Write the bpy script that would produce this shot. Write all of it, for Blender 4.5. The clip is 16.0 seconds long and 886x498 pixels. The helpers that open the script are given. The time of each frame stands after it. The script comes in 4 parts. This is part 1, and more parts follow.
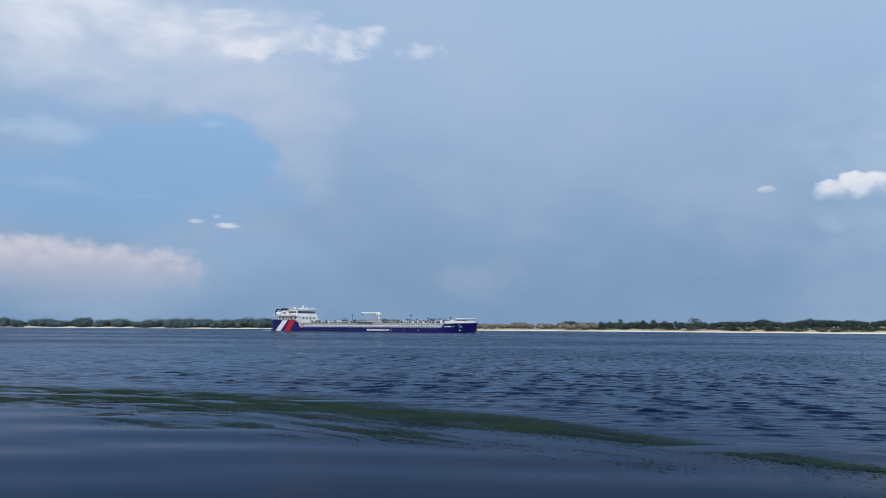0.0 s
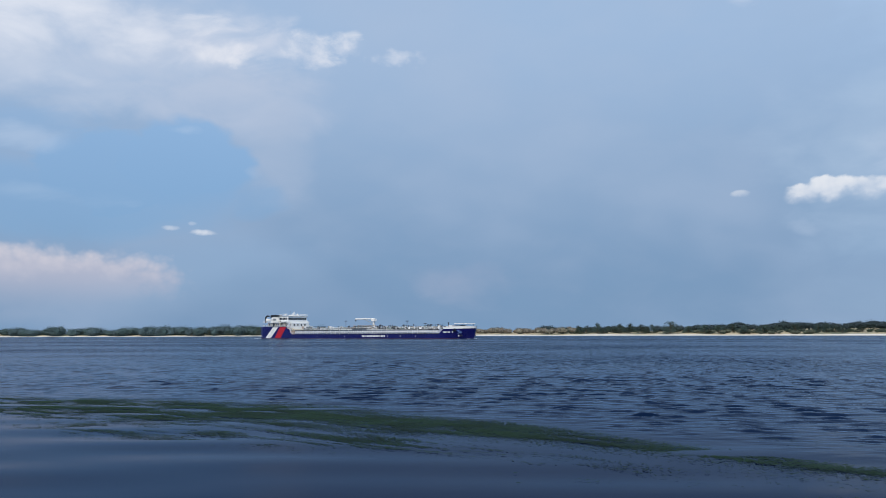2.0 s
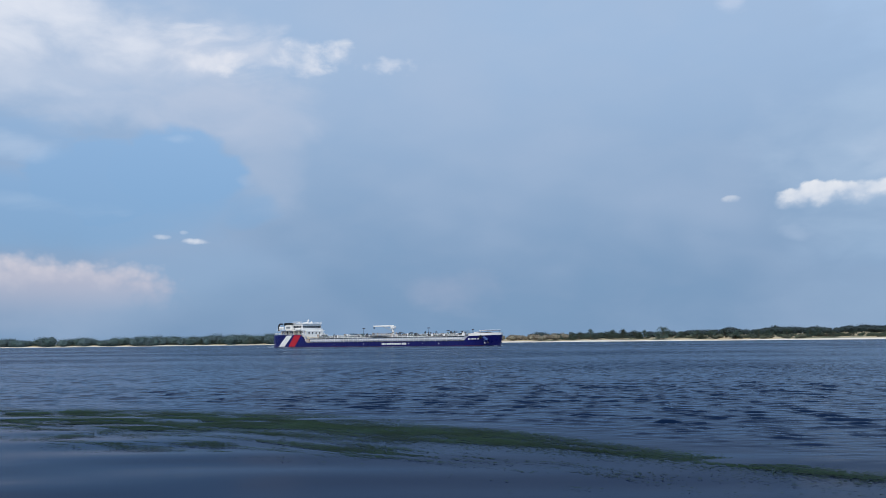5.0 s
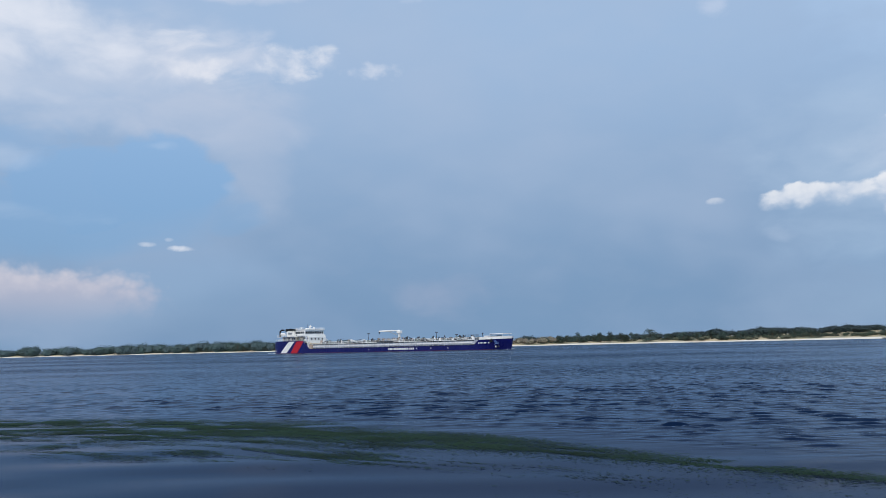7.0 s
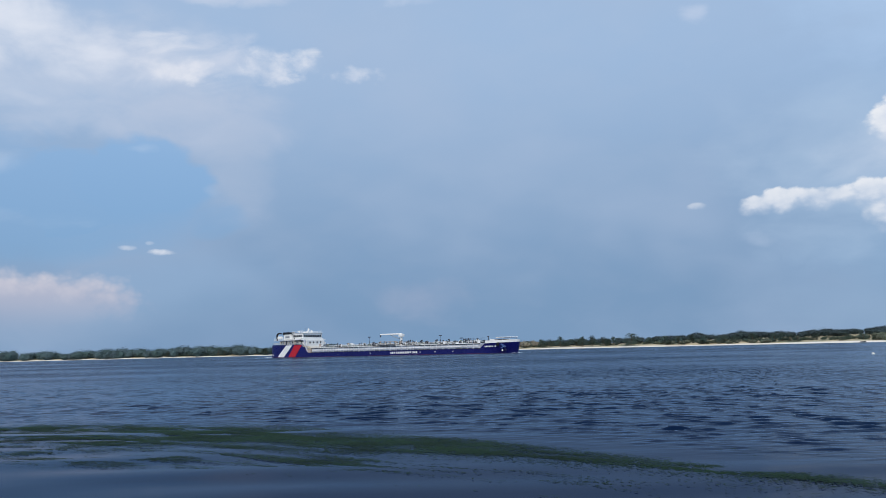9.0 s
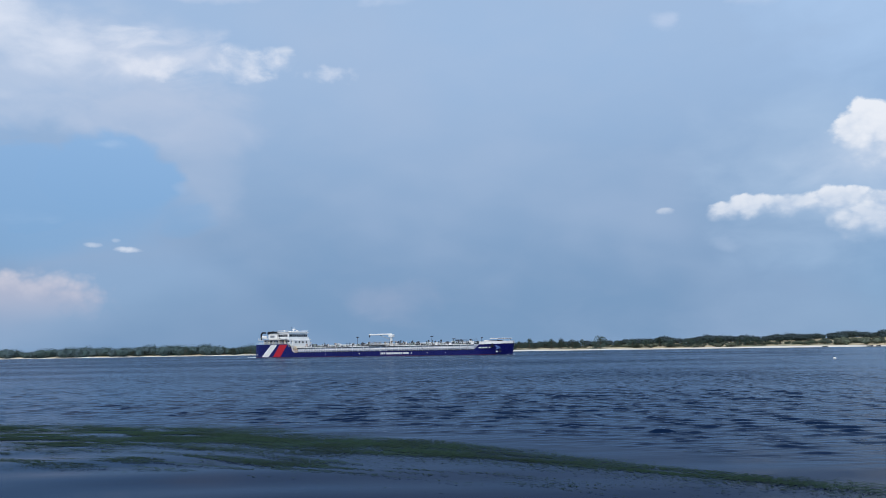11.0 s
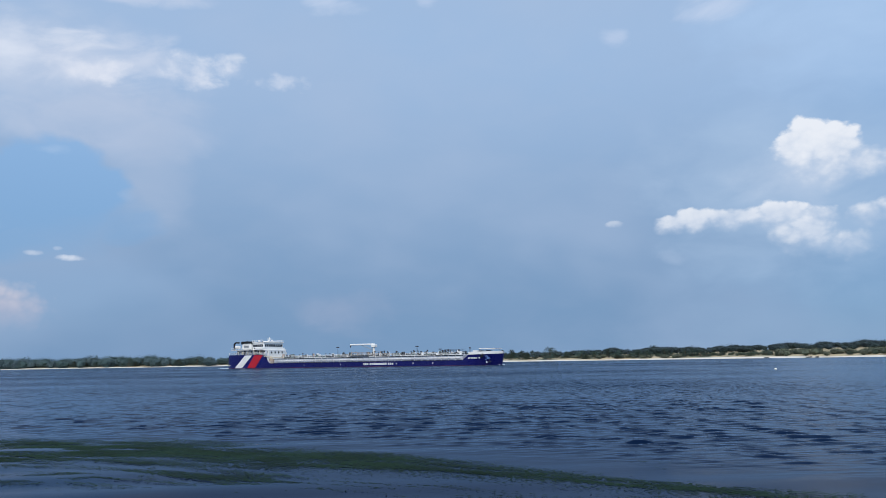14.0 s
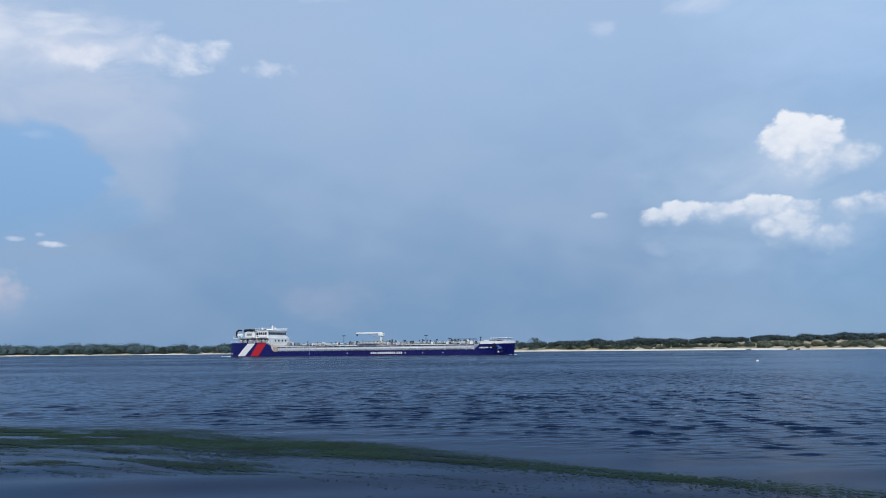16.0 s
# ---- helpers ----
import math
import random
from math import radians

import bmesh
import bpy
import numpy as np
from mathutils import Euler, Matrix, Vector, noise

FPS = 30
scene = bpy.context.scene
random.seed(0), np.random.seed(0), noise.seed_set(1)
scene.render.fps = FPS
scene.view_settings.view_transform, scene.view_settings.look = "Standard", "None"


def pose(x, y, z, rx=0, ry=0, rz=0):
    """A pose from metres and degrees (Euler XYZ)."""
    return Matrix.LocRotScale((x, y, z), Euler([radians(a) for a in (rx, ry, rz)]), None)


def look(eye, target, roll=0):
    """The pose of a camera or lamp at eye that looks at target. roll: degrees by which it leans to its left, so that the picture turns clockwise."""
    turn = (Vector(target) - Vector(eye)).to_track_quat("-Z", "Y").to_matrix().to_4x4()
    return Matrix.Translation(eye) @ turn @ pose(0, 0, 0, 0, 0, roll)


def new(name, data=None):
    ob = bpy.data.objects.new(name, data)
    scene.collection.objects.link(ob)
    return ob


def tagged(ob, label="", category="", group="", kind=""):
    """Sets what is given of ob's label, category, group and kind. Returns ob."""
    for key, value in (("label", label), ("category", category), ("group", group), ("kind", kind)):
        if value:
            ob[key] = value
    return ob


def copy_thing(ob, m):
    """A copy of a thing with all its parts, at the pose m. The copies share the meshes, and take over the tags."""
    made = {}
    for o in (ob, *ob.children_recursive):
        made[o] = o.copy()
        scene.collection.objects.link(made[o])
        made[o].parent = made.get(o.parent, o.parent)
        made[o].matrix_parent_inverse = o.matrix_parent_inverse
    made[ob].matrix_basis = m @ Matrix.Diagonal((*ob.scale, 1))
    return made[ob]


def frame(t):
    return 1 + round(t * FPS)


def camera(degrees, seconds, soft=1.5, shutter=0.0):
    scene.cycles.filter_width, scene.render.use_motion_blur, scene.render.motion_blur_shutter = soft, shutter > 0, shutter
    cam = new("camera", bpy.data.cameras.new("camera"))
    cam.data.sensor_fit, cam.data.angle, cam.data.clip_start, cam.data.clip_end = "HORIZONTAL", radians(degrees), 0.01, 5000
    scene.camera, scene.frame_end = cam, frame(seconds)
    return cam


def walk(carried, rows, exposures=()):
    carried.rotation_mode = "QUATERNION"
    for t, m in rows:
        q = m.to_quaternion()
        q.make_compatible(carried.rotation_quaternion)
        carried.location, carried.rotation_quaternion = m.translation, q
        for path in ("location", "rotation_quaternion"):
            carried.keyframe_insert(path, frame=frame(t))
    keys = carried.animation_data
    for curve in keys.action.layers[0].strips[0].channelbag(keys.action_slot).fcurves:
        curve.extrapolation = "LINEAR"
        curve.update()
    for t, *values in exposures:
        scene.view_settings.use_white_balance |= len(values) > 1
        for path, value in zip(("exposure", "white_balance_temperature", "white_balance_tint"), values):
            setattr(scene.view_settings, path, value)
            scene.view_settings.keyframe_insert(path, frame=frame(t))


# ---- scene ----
EYE = 2.5          # the eye's height over the river
cam = camera(60.0, 16.0, soft=0.8)


def held(yaw, pitch, roll):
    return pose(0, 0, EYE, 90 + pitch, 0, yaw) @ pose(0, 0, 0, 0, 0, -roll)


PATH = [  # seconds, yaw, pitch, roll
    (0, 0.00, 5.83, -0.29),
    (0.5, -0.37, 6.32, 0.07),
    (1, -0.69, 5.97, -0.00),
    (1.5, -0.79, 6.33, 0.11),
    (2, -1.69, 6.24, 0.26),
    (2.5, -1.45, 6.64, 0.37),
    (3, -1.40, 6.49, 0.47),
    (5.5, -2.57, 6.93, 0.87),
    (6, -2.82, 7.10, 1.03),
    (6.5, -2.98, 7.19, 1.19),
    (7, -3.26, 7.11, 1.42),
    (7.5, -3.16, 7.18, 1.53),
    (8, -4.12, 6.96, 1.28),
    (8.5, -4.33, 7.23, 1.49),
    (9, -4.55, 7.38, 1.46),
    (11.5, -7.64, 7.43, 0.95),
    (12, -8.69, 7.44, 0.87),
    (12.5, -9.61, 7.59, 0.68),
    (13, -10.01, 7.88, 0.92),
    (13.5, -10.02, 8.04, 1.20),
    (14, -10.37, 8.19, 1.01),
    (14.5, -10.83, 8.42, 0.80),
    (15, -11.65, 8.54, 0.50),
    (15.5, -11.64, 8.20, 0.41),
    (16, -11.42, 7.42, 0.63),
]
walk(cam, [(t, held(a, b, c)) for t, a, b, c in PATH],
     exposures=[(0, 0.0, 6670, 10), (9, 0.0, 6630, 10), (11.5, 0.0, 6450, 10), (16, 0.0, 6460, 10)])

# ---- light ----
SUN_AZ, SUN_EL = 196.0, 50.0      # degrees from the view's first heading, clockwise, and up


def srgb(r, g, b):
    return tuple(((v / 255 + 0.055) / 1.055) ** 2.4 if v > 10 else v / 255 / 12.92 for v in (r, g, b)) + (1.0,)


class Nodes:
    """Short calls for building a node tree."""

    def __init__(self, tree):
        self.tree = tree
        tree.nodes.clear()

    def add(self, kind):
        return self.tree.nodes.new(kind)

    def link(self, value, socket):
        if isinstance(value, bpy.types.NodeSocket):
            self.tree.links.new(value, socket)
        else:
            socket.default_value = value

    def math(self, op, a, b=0.0, c=0.0, clamp=False):
        n = self.add("ShaderNodeMath")
        n.operation, n.use_clamp = op, clamp
        for i, v in enumerate((a, b, c)):
            self.link(v, n.inputs[i])
        return n.outputs[0]

    def ramp(self, v, lo, hi, a=0.0, b=1.0):
        n = self.add("ShaderNodeMapRange")
        n.interpolation_type = "SMOOTHSTEP"
        for i, x in enumerate((v, lo, hi, a, b)):
            self.link(x, n.inputs[i])
        return n.outputs[0]

    def mix(self, f, a, b, blend="MIX"):
        n = self.add("ShaderNodeMix")
        n.data_type, n.blend_type = "RGBA", blend
        self.link(f, n.inputs[0]), self.link(a, n.inputs[6]), self.link(b, n.inputs[7])
        return n.outputs[2]

    def noise(self, vec, scale, detail=4.0, rough=0.55, distort=0.0):
        n = self.add("ShaderNodeTexNoise")
        self.link(vec, n.inputs["Vector"])
        n.inputs["Scale"].default_value, n.inputs["Detail"].default_value = scale, detail
        n.inputs["Roughness"].default_value, n.inputs["Distortion"].default_value = rough, distort
        return n.outputs["Fac"]

    def join(self, x, y, z):
        n = self.add("ShaderNodeCombineXYZ")
        for i, v in enumerate((x, y, z)):
            self.link(v, n.inputs[i])
        return n.outputs[0]

    def scaled(self, vec, x, y, z):
        n = self.add("ShaderNodeMapping")
        self.link(vec, n.inputs[0])
        n.inputs["Scale"].default_value = (x, y, z)
        return n.outputs[0]


def make_sky():
    world = bpy.data.worlds.new("sky")
    scene.world = world
    world.use_nodes = True
    k = Nodes(world.node_tree)
    way = k.add("ShaderNodeTexCoord").outputs["Generated"]
    sep = k.add("ShaderNodeSeparateXYZ")
    k.link(way, sep.inputs[0])
    x, y, z = sep.outputs
    az = k.math("MULTIPLY", k.math("ARCTAN2", x, y), 180 / math.pi)
    el = k.math("MULTIPLY", k.math("ARCSINE", z), 180 / math.pi)
    flat = k.join(az, el, 0.0)
    nishita = k.add("ShaderNodeTexSky")
    nishita.sky_type, nishita.sun_disc = "NISHITA", False
    nishita.sun_elevation, nishita.sun_rotation = radians(SUN_EL), radians(SUN_AZ)
    nishita.air_density, nishita.dust_density = 1.0, 0.6
    clear = k.mix(1.0, nishita.outputs[0], (0.105, 0.105, 0.105, 1), "MULTIPLY")

    def warp(scale_a, scale_e, detail, rough):
        n = k.add("ShaderNodeTexNoise")
        k.link(k.scaled(flat, scale_a, scale_e, 1), n.inputs["Vector"])
        n.inputs["Scale"].default_value, n.inputs["Detail"].default_value, n.inputs["Roughness"].default_value = 1.0, detail, rough
        c = k.add("ShaderNodeSeparateColor")
        k.link(n.outputs["Color"], c.inputs[0])
        return [k.math("SUBTRACT", o, 0.5) for o in c.outputs[:2]]

    soft = k.noise(k.scaled(flat, 0.05, 0.08, 1), 1.0, 3.0, 0.5)
    fine = k.noise(k.scaled(flat, 0.22, 0.42, 1), 1.0, 5.0, 0.52, 0.3)
    puff = k.noise(k.scaled(flat, 0.62, 0.9, 1), 1.0, 6.0, 0.55, 0.2)
    # streaks that lean the way the high cloud is drawn out
    lean = k.join(k.math("ADD", k.math("MULTIPLY", az, 0.20), k.math("MULTIPLY", el, 0.16)),
                  k.math("SUBTRACT", k.math("MULTIPLY", el, 0.62), k.math("MULTIPLY", az, 0.16)), 3.0)
    comb = k.noise(lean, 1.0, 5.0, 0.52, 0.5)
    wob = k.math("SUBTRACT", fine, 0.5)
    pwob = k.math("SUBTRACT", puff, 0.5)
    swob = k.math("SUBTRACT", comb, 0.5)
    wa, we = warp(0.22, 0.3, 4.0, 0.5)
    az2 = k.math("ADD", az, k.math("MULTIPLY", wa, 3.2))
    el2 = k.math("ADD", el, k.math("MULTIPLY", we, 1.7))
    cell = k.add("ShaderNodeTexVoronoi")
    cell.feature = "SMOOTH_F1"
    cell.inputs["Scale"].default_value, cell.inputs["Smoothness"].default_value = 1.0, 0.35
    cell.normalize = True
    cell.inputs["Detail"].default_value, cell.inputs["Roughness"].default_value = 2.0, 0.5
    k.link(k.scaled(k.join(k.math("ADD", az, k.math("MULTIPLY", wa, 1.2)), k.math("ADD", el, we), 0.0), 0.8, 1.0, 1), cell.inputs["Vector"])
    lump = k.math("MULTIPLY", k.math("SUBTRACT", 0.30, cell.outputs["Distance"]), 1.8)

    # a thin high veil of grey-lilac over nearly all of the sky, paler with height
    low = k.ramp(el, 0.0, 24.0)
    veil = k.mix(low, srgb(118, 151, 188), srgb(160, 187, 221))
    veil = k.mix(k.ramp(soft, 0.4, 0.66, 0.0, 0.4), veil, srgb(168, 188, 217))
    veil = k.mix(k.ramp(fine, 0.35, 0.75, 0.0, 0.06), veil, srgb(190, 203, 226))
    cover = k.ramp(k.math("ADD", soft, k.math("MULTIPLY", wob, 0.3)), 0.1, 0.5, 0.78, 0.97)

    def blob(caz, cel, raz, rel, n=wob, amp=1.6, lo=0.0, hi=0.5, bent=True):
        a = k.math("DIVIDE", k.math("SUBTRACT", az2 if bent else az, caz), raz)
        b = k.math("DIVIDE", k.math("SUBTRACT", el2 if bent else el, cel), rel)
        r = k.math("ADD", k.math("MULTIPLY", a, a), k.math("MULTIPLY", b, b))
        v = k.math("ADD", k.math("SUBTRACT", 1.0, r), k.math("MULTIPLY", n, amp))
        return k.ramp(v, lo, hi)

    # the clear blue gap: a firm arched edge above, fading away below
    gap = blob(-17.3, 10.6, 5.9, 4.8, k.math("ADD", wob, k.math("MULTIPLY", pwob, 0.35)), 0.7, 0.0, k.ramp(el, 8.0, 13.0, 1.3, 0.28))
    gap = k.math("MAXIMUM", gap, k.math("MULTIPLY", blob(-12.6, 10.0, 3.2, 2.0, swob, 1.6, 0.0, 1.0), 0.6))
    gap = k.math("MAXIMUM", gap, k.math("MULTIPLY", blob(-15.0, 4.6, 10.0, 4.0, wob, 1.0, 0.0, 1.4), 0.4))
    gap = k.math("MAXIMUM", gap, k.math("MULTIPLY", blob(-21.5, 11.2, 6.5, 3.4, swob, 0.9, 0.0, 0.45), 0.95))
    gap = k.math("MAXIMUM", gap, k.math("MULTIPLY", blob(-26.0, 8.9, 14.0, 3.6, wob, 0.9, 0.0, 0.9), 0.85))
    gap = k.math("MAXIMUM", gap, k.math("MULTIPLY", blob(-28.0, 13.6, 8.0, 2.0, swob, 3.0, 0.0, 1.2), 0.5))
    right = k.ramp(k.math("ADD", az, k.math("MULTIPLY", wob, 14.0)), 24.0, 44.0, 0.0, 0.7)
    gap = k.math("MAXIMUM", gap, right)
    cover = k.math("MULTIPLY", cover, k.math("SUBTRACT", 1.0, k.math("MULTIPLY", gap, 0.95)))
    blue = k.mix(0.82, clear, k.mix(k.ramp(el, 3.0, 22.0), srgb(110, 157, 205), srgb(154, 193, 236)))
    sky = k.mix(cover, blue, veil)

    def layer(sky, mask, colour, strength=1.0):
        return k.mix(k.math("MULTIPLY", mask, strength), sky, colour)

    # the broad pale bank over the gap, its edge along the gap and its bright heads
    clear_of_gap = k.math("SUBTRACT", 1.0, k.math("MULTIPLY", gap, 0.92))
    sky = layer(sky, k.math("MULTIPLY", blob(-24.0, 19.6, 17.5, 5.4, wob, 1.3, 0.0, 1.1), clear_of_gap), srgb(188, 203, 227), 0.8)
    sky = layer(sky, k.math("MULTIPLY", blob(-13.5, 16.6, 9.0, 3.2, wob, 1.2, 0.0, 1.2), clear_of_gap), srgb(182, 197, 222), 0.7)
    sky = layer(sky, k.math("MULTIPLY", blob(-10.5, 12.6, 3.6, 4.6, wob, 1.0, 0.0, 1.3), clear_of_gap), srgb(168, 187, 215), 0.6)
    sky = layer(sky, blob(-15.0, 20.6, 10.0, 2.4, swob, 3.0, 0.0, 1.7), srgb(206, 216, 235), 0.85)
    sky = layer(sky, blob(-14.8, 19.8, 3.8, 0.95, pwob, 2.4, 0.0, 1.5), srgb(226, 231, 243), 0.85)
    sky = layer(sky, blob(-16.5, 21.4, 3.2, 0.9, swob, 3.4, 0.0, 1.6), srgb(220, 227, 241), 0.75)
    sky = layer(sky, blob(-7.8, 20.6, 3.4, 1.35, pwob, 3.4, 0.0, 1.6), srgb(217, 225, 240), 0.85)
    sky = layer(sky, blob(-5.4, 21.6, 1.2, 0.5, swob, 2.6, 0.0, 1.4), srgb(226, 232, 243), 0.7)
    sky = layer(sky, blob(-27.0, 21.2, 10.5, 3.4, wob, 2.4, 0.0, 1.5), srgb(220, 228, 243), 0.95)
    sky = layer(sky, blob(-29.0, 17.2, 6.0, 1.5, swob, 2.8, 0.0, 1.7), srgb(198, 211, 232), 0.6)
    sky = layer(sky, blob(-1.7, 20.2, 2.3, 0.7, pwob, 4.2, 0.0, 1.7), srgb(206, 217, 236), 0.75)
    sky = layer(sky, blob(-27.5, 13.0, 4.5, 1.0, swob, 3.0, 0.0, 1.8), srgb(182, 202, 229), 0.6)
    sky = layer(sky, blob(-17.4, 14.4, 1.2, 0.45, wob, 2.6, 0.0, 1.6), srgb(176, 200, 230), 0.6)
    sky = layer(sky, blob(-12.6, 11.6, 0.9, 0.5, wob, 2.6, 0.0, 1.6), srgb(168, 190, 220), 0.5)
    sky = layer(sky, blob(-25.0, 9.4, 7.0, 0.7, swob, 3.0, 0.0, 1.8), srgb(160, 189, 222), 0.45)
    # low rosy bank: lumps along its top, fading below
    sky = layer(sky, blob(-28.0, 3.2, 10.0, 2.6, wob, 1.0, 0.0, 1.4), srgb(164, 177, 202), 0.3)
    rosy = k.math("MULTIPLY", blob(-26.0, 3.6, 10.5, 2.5, lump, 0.7, 0.0, 0.7), k.ramp(el, 1.6, 4.6))
    sky = layer(sky, rosy, k.mix(k.ramp(k.math("ADD", el, k.math("MULTIPLY", lump, 2.0)), 3.4, 6.2), srgb(178, 184, 206), srgb(207, 206, 219)), 0.88)
    for a, e, w, h, s in ((-15.9, 7.2, 1.1, 0.26, 0.8), (-16.3, 7.3, 0.5, 0.2, 0.6), (-18.0, 7.45, 0.7, 0.22, 0.5), (-16.6, 7.8, 0.4, 0.2, 0.35)):
        sky = layer(sky, blob(a, e, w, h, pwob, 2.6, 0.0, 1.3, False), srgb(218, 226, 240), s)
    # cumulus on the other side: a long low bank and a tower over it, in one soft shroud
    sky = layer(sky, blob(35.5, 11.4, 13.0, 8.0, wob, 1.1, 0.0, 1.5), srgb(174, 197, 224), 0.8)
    sky = layer(sky, blob(35.5, 11.9, 5.5, 2.6, wob, 1.4, 0.0, 1.6), srgb(192, 208, 231), 0.7)
    sky = layer(sky, blob(40.0, 22.0, 12.0, 6.0, wob, 1.2, 0.0, 1.5), srgb(176, 203, 236), 0.8)

    def heap(sky, lobes, base, top, strength, crisp=0.45, haze=2.0):
        """One cumulus of several round lobes: firm above, melting away towards its base."""
        v = None
        for caz, cel, raz, rel in lobes:
            a = k.math("DIVIDE", k.math("SUBTRACT", az, caz), raz)
            b = k.math("DIVIDE", k.math("SUBTRACT", el, cel), rel)
            u = k.math("SUBTRACT", 1.0, k.math("ADD", k.math("MULTIPLY", a, a), k.math("MULTIPLY", b, b)))
            v = u if v is None else k.math("SMOOTH_MAX", v, u, 0.25)
        v = k.math("ADD", k.math("ADD", k.math("ADD", v, 0.05), k.math("MULTIPLY", lump, 1.0)), k.math("MULTIPLY", pwob, 1.25))
        m = k.ramp(v, 0.0, k.ramp(el, base, base + 0.85 * (top - base), haze, crisp))
        lit = k.math("ADD", el, k.math("MULTIPLY", k.math("ADD", lump, pwob), 0.55 * (top - base) + 0.6))
        lit = k.ramp(lit, base - 0.2, top + 0.3)
        return layer(sky, m, k.mix(lit, srgb(186, 203, 227), srgb(240, 243, 249)), strength)

    sky = heap(sky, ((39.7, 8.9, 1.4, 0.9), (41.8, 9.0, 2.0, 1.1), (44.5, 9.4, 2.4, 1.6)), 8.0, 10.6, 0.75, 0.6)
    sky = heap(sky, ((36.0, 7.8, 2.5, 1.4), (38.4, 7.1, 1.8, 1.1)), 6.2, 9.6, 0.7, 0.7)
    sky = heap(sky, ((27.2, 9.25, 1.6, 0.8), (28.7, 9.5, 1.6, 1.0), (31.2, 9.4, 2.6, 0.85), (34.4, 9.3, 2.4, 1.1), (36.6, 8.9, 1.6, 1.0)), 8.1, 10.6, 0.8)
    sky = heap(sky, ((36.3, 13.7, 2.1, 2.2), (37.9, 13.4, 2.3, 2.1), (39.8, 12.4, 2.1, 1.2), (37.4, 11.9, 3.0, 1.3)), 10.4, 15.4, 0.9)
    sky = heap(sky, ((23.2, 9.55, 0.7, 0.3),), 9.2, 9.9, 0.45, 0.9)
    sky = layer(sky, blob(27.2, 7.1, 1.0, 0.7, wob, 2.0, 0.0, 1.6), srgb(178, 198, 225), 0.4)
    sky = layer(sky, blob(24.3, 22.8, 1.8, 0.8, swob, 2.6, 0.0, 1.5), srgb(198, 212, 236), 0.7)
    sky = layer(sky, blob(31.0, 23.8, 3.6, 1.3, swob, 2.8, 0.0, 1.5), srgb(198, 213, 237), 0.75)
    sky = layer(sky, blob(2.3, 25.6, 2.4, 0.9, swob, 2.4, 0.0, 1.5), srgb(200, 214, 237), 0.7)
    sky = layer(sky, blob(9.4, 26.2, 1.2, 0.7, swob, 2.4, 0.0, 1.5), srgb(196, 211, 236), 0.6)
    sky = layer(sky, blob(-12.0, 25.0, 6.5, 0.9, swob, 2.6, 0.0, 1.4), srgb(205, 215, 234), 0.6)
    sky = layer(sky, blob(3.0, 3.6, 4.6, 1.9, wob, 1.4, 0.0, 1.6), srgb(160, 174, 202), 0.65)

    # a duller low stretch between the rosy bank and the open veil
    sky = layer(sky, blob(-10.0, 1.2, 11.0, 4.6, wob, 0.8, 0.0, 1.3), srgb(114, 147, 185), 0.5)

    back = k.add("ShaderNodeBackground")
    k.link(sky, back.inputs[0])
    back.inputs[1].default_value = 1.0
    k.link(back.outputs[0], k.add("ShaderNodeOutputWorld").inputs[0])


make_sky()
sun = new("sun", bpy.data.lights.new("sun", "SUN"))
sun.data.energy, sun.data.angle, sun.data.color = 3.0, radians(0.6), (1.0, 0.95, 0.87)
sa, se = radians(SUN_AZ), radians(SUN_EL)
sun.matrix_basis = look((100 * math.sin(sa) * math.cos(se), 100 * math.cos(sa) * math.cos(se), 100 * math.sin(se)), (0, 0, 0))


# ---- materials ----
def material(name, base, rough=0.6, metal=0.0, vary=0.25, scale=1.0, grain=0.0, random_by="", spec=0.5, spread=0.4):
    """Paint, wood, leaf: a base colour that wanders at two scales, with wear in the gloss and fine relief."""
    m = bpy.data.materials.new(name)
    m.use_nodes = True
    k = Nodes(m.node_tree)
    at = k.add("ShaderNodeTexCoord").outputs["Object"]
    big, small = k.noise(at, scale * 0.35, 3.0), k.noise(at, scale * 6.0, 5.0, 0.65)
    f = k.math("ADD", k.math("MULTIPLY", big, 0.65), k.math("MULTIPLY", small, 0.35))
    dark = tuple(v * (1 - vary) for v in base[:3]) + (1,)
    pale = tuple(min(1, v * (1 + vary)) for v in base[:3]) + (1,)
    colour = k.mix(k.ramp(f, 0.32, 0.68), dark, pale)
    if random_by:
        r = k.add("ShaderNodeObjectInfo").outputs["Random"] if random_by == "object" else k.add("ShaderNodeNewGeometry").outputs["Random Per Island"]
        hsv = k.add("ShaderNodeHueSaturation")
        k.link(k.ramp(r, 0, 1, 0.47, 0.53), hsv.inputs["Hue"])
        k.link(k.ramp(r, 0, 1, 1 - spread, 1 + spread), hsv.inputs["Value"])
        k.link(colour, hsv.inputs["Color"])
        colour = hsv.outputs[0]
    b = k.add("ShaderNodeBsdfPrincipled")
    k.link(colour, b.inputs["Base Color"])
    k.link(k.ramp(small, 0.3, 0.7, max(0.02, rough - 0.1), min(1, rough + 0.12)), b.inputs["Roughness"])
    b.inputs["Metallic"].default_value = metal
    b.inputs["Specular IOR Level"].default_value = spec
    if grain:
        bump = k.add("ShaderNodeBump")
        bump.inputs["Strength"].default_value, bump.inputs["Distance"].default_value = 0.5, grain
        k.link(small, bump.inputs["Height"])
        k.link(bump.outputs[0], b.inputs["Normal"])
    k.link(b.outputs[0], k.add("ShaderNodeOutputMaterial").inputs[0])
    return m


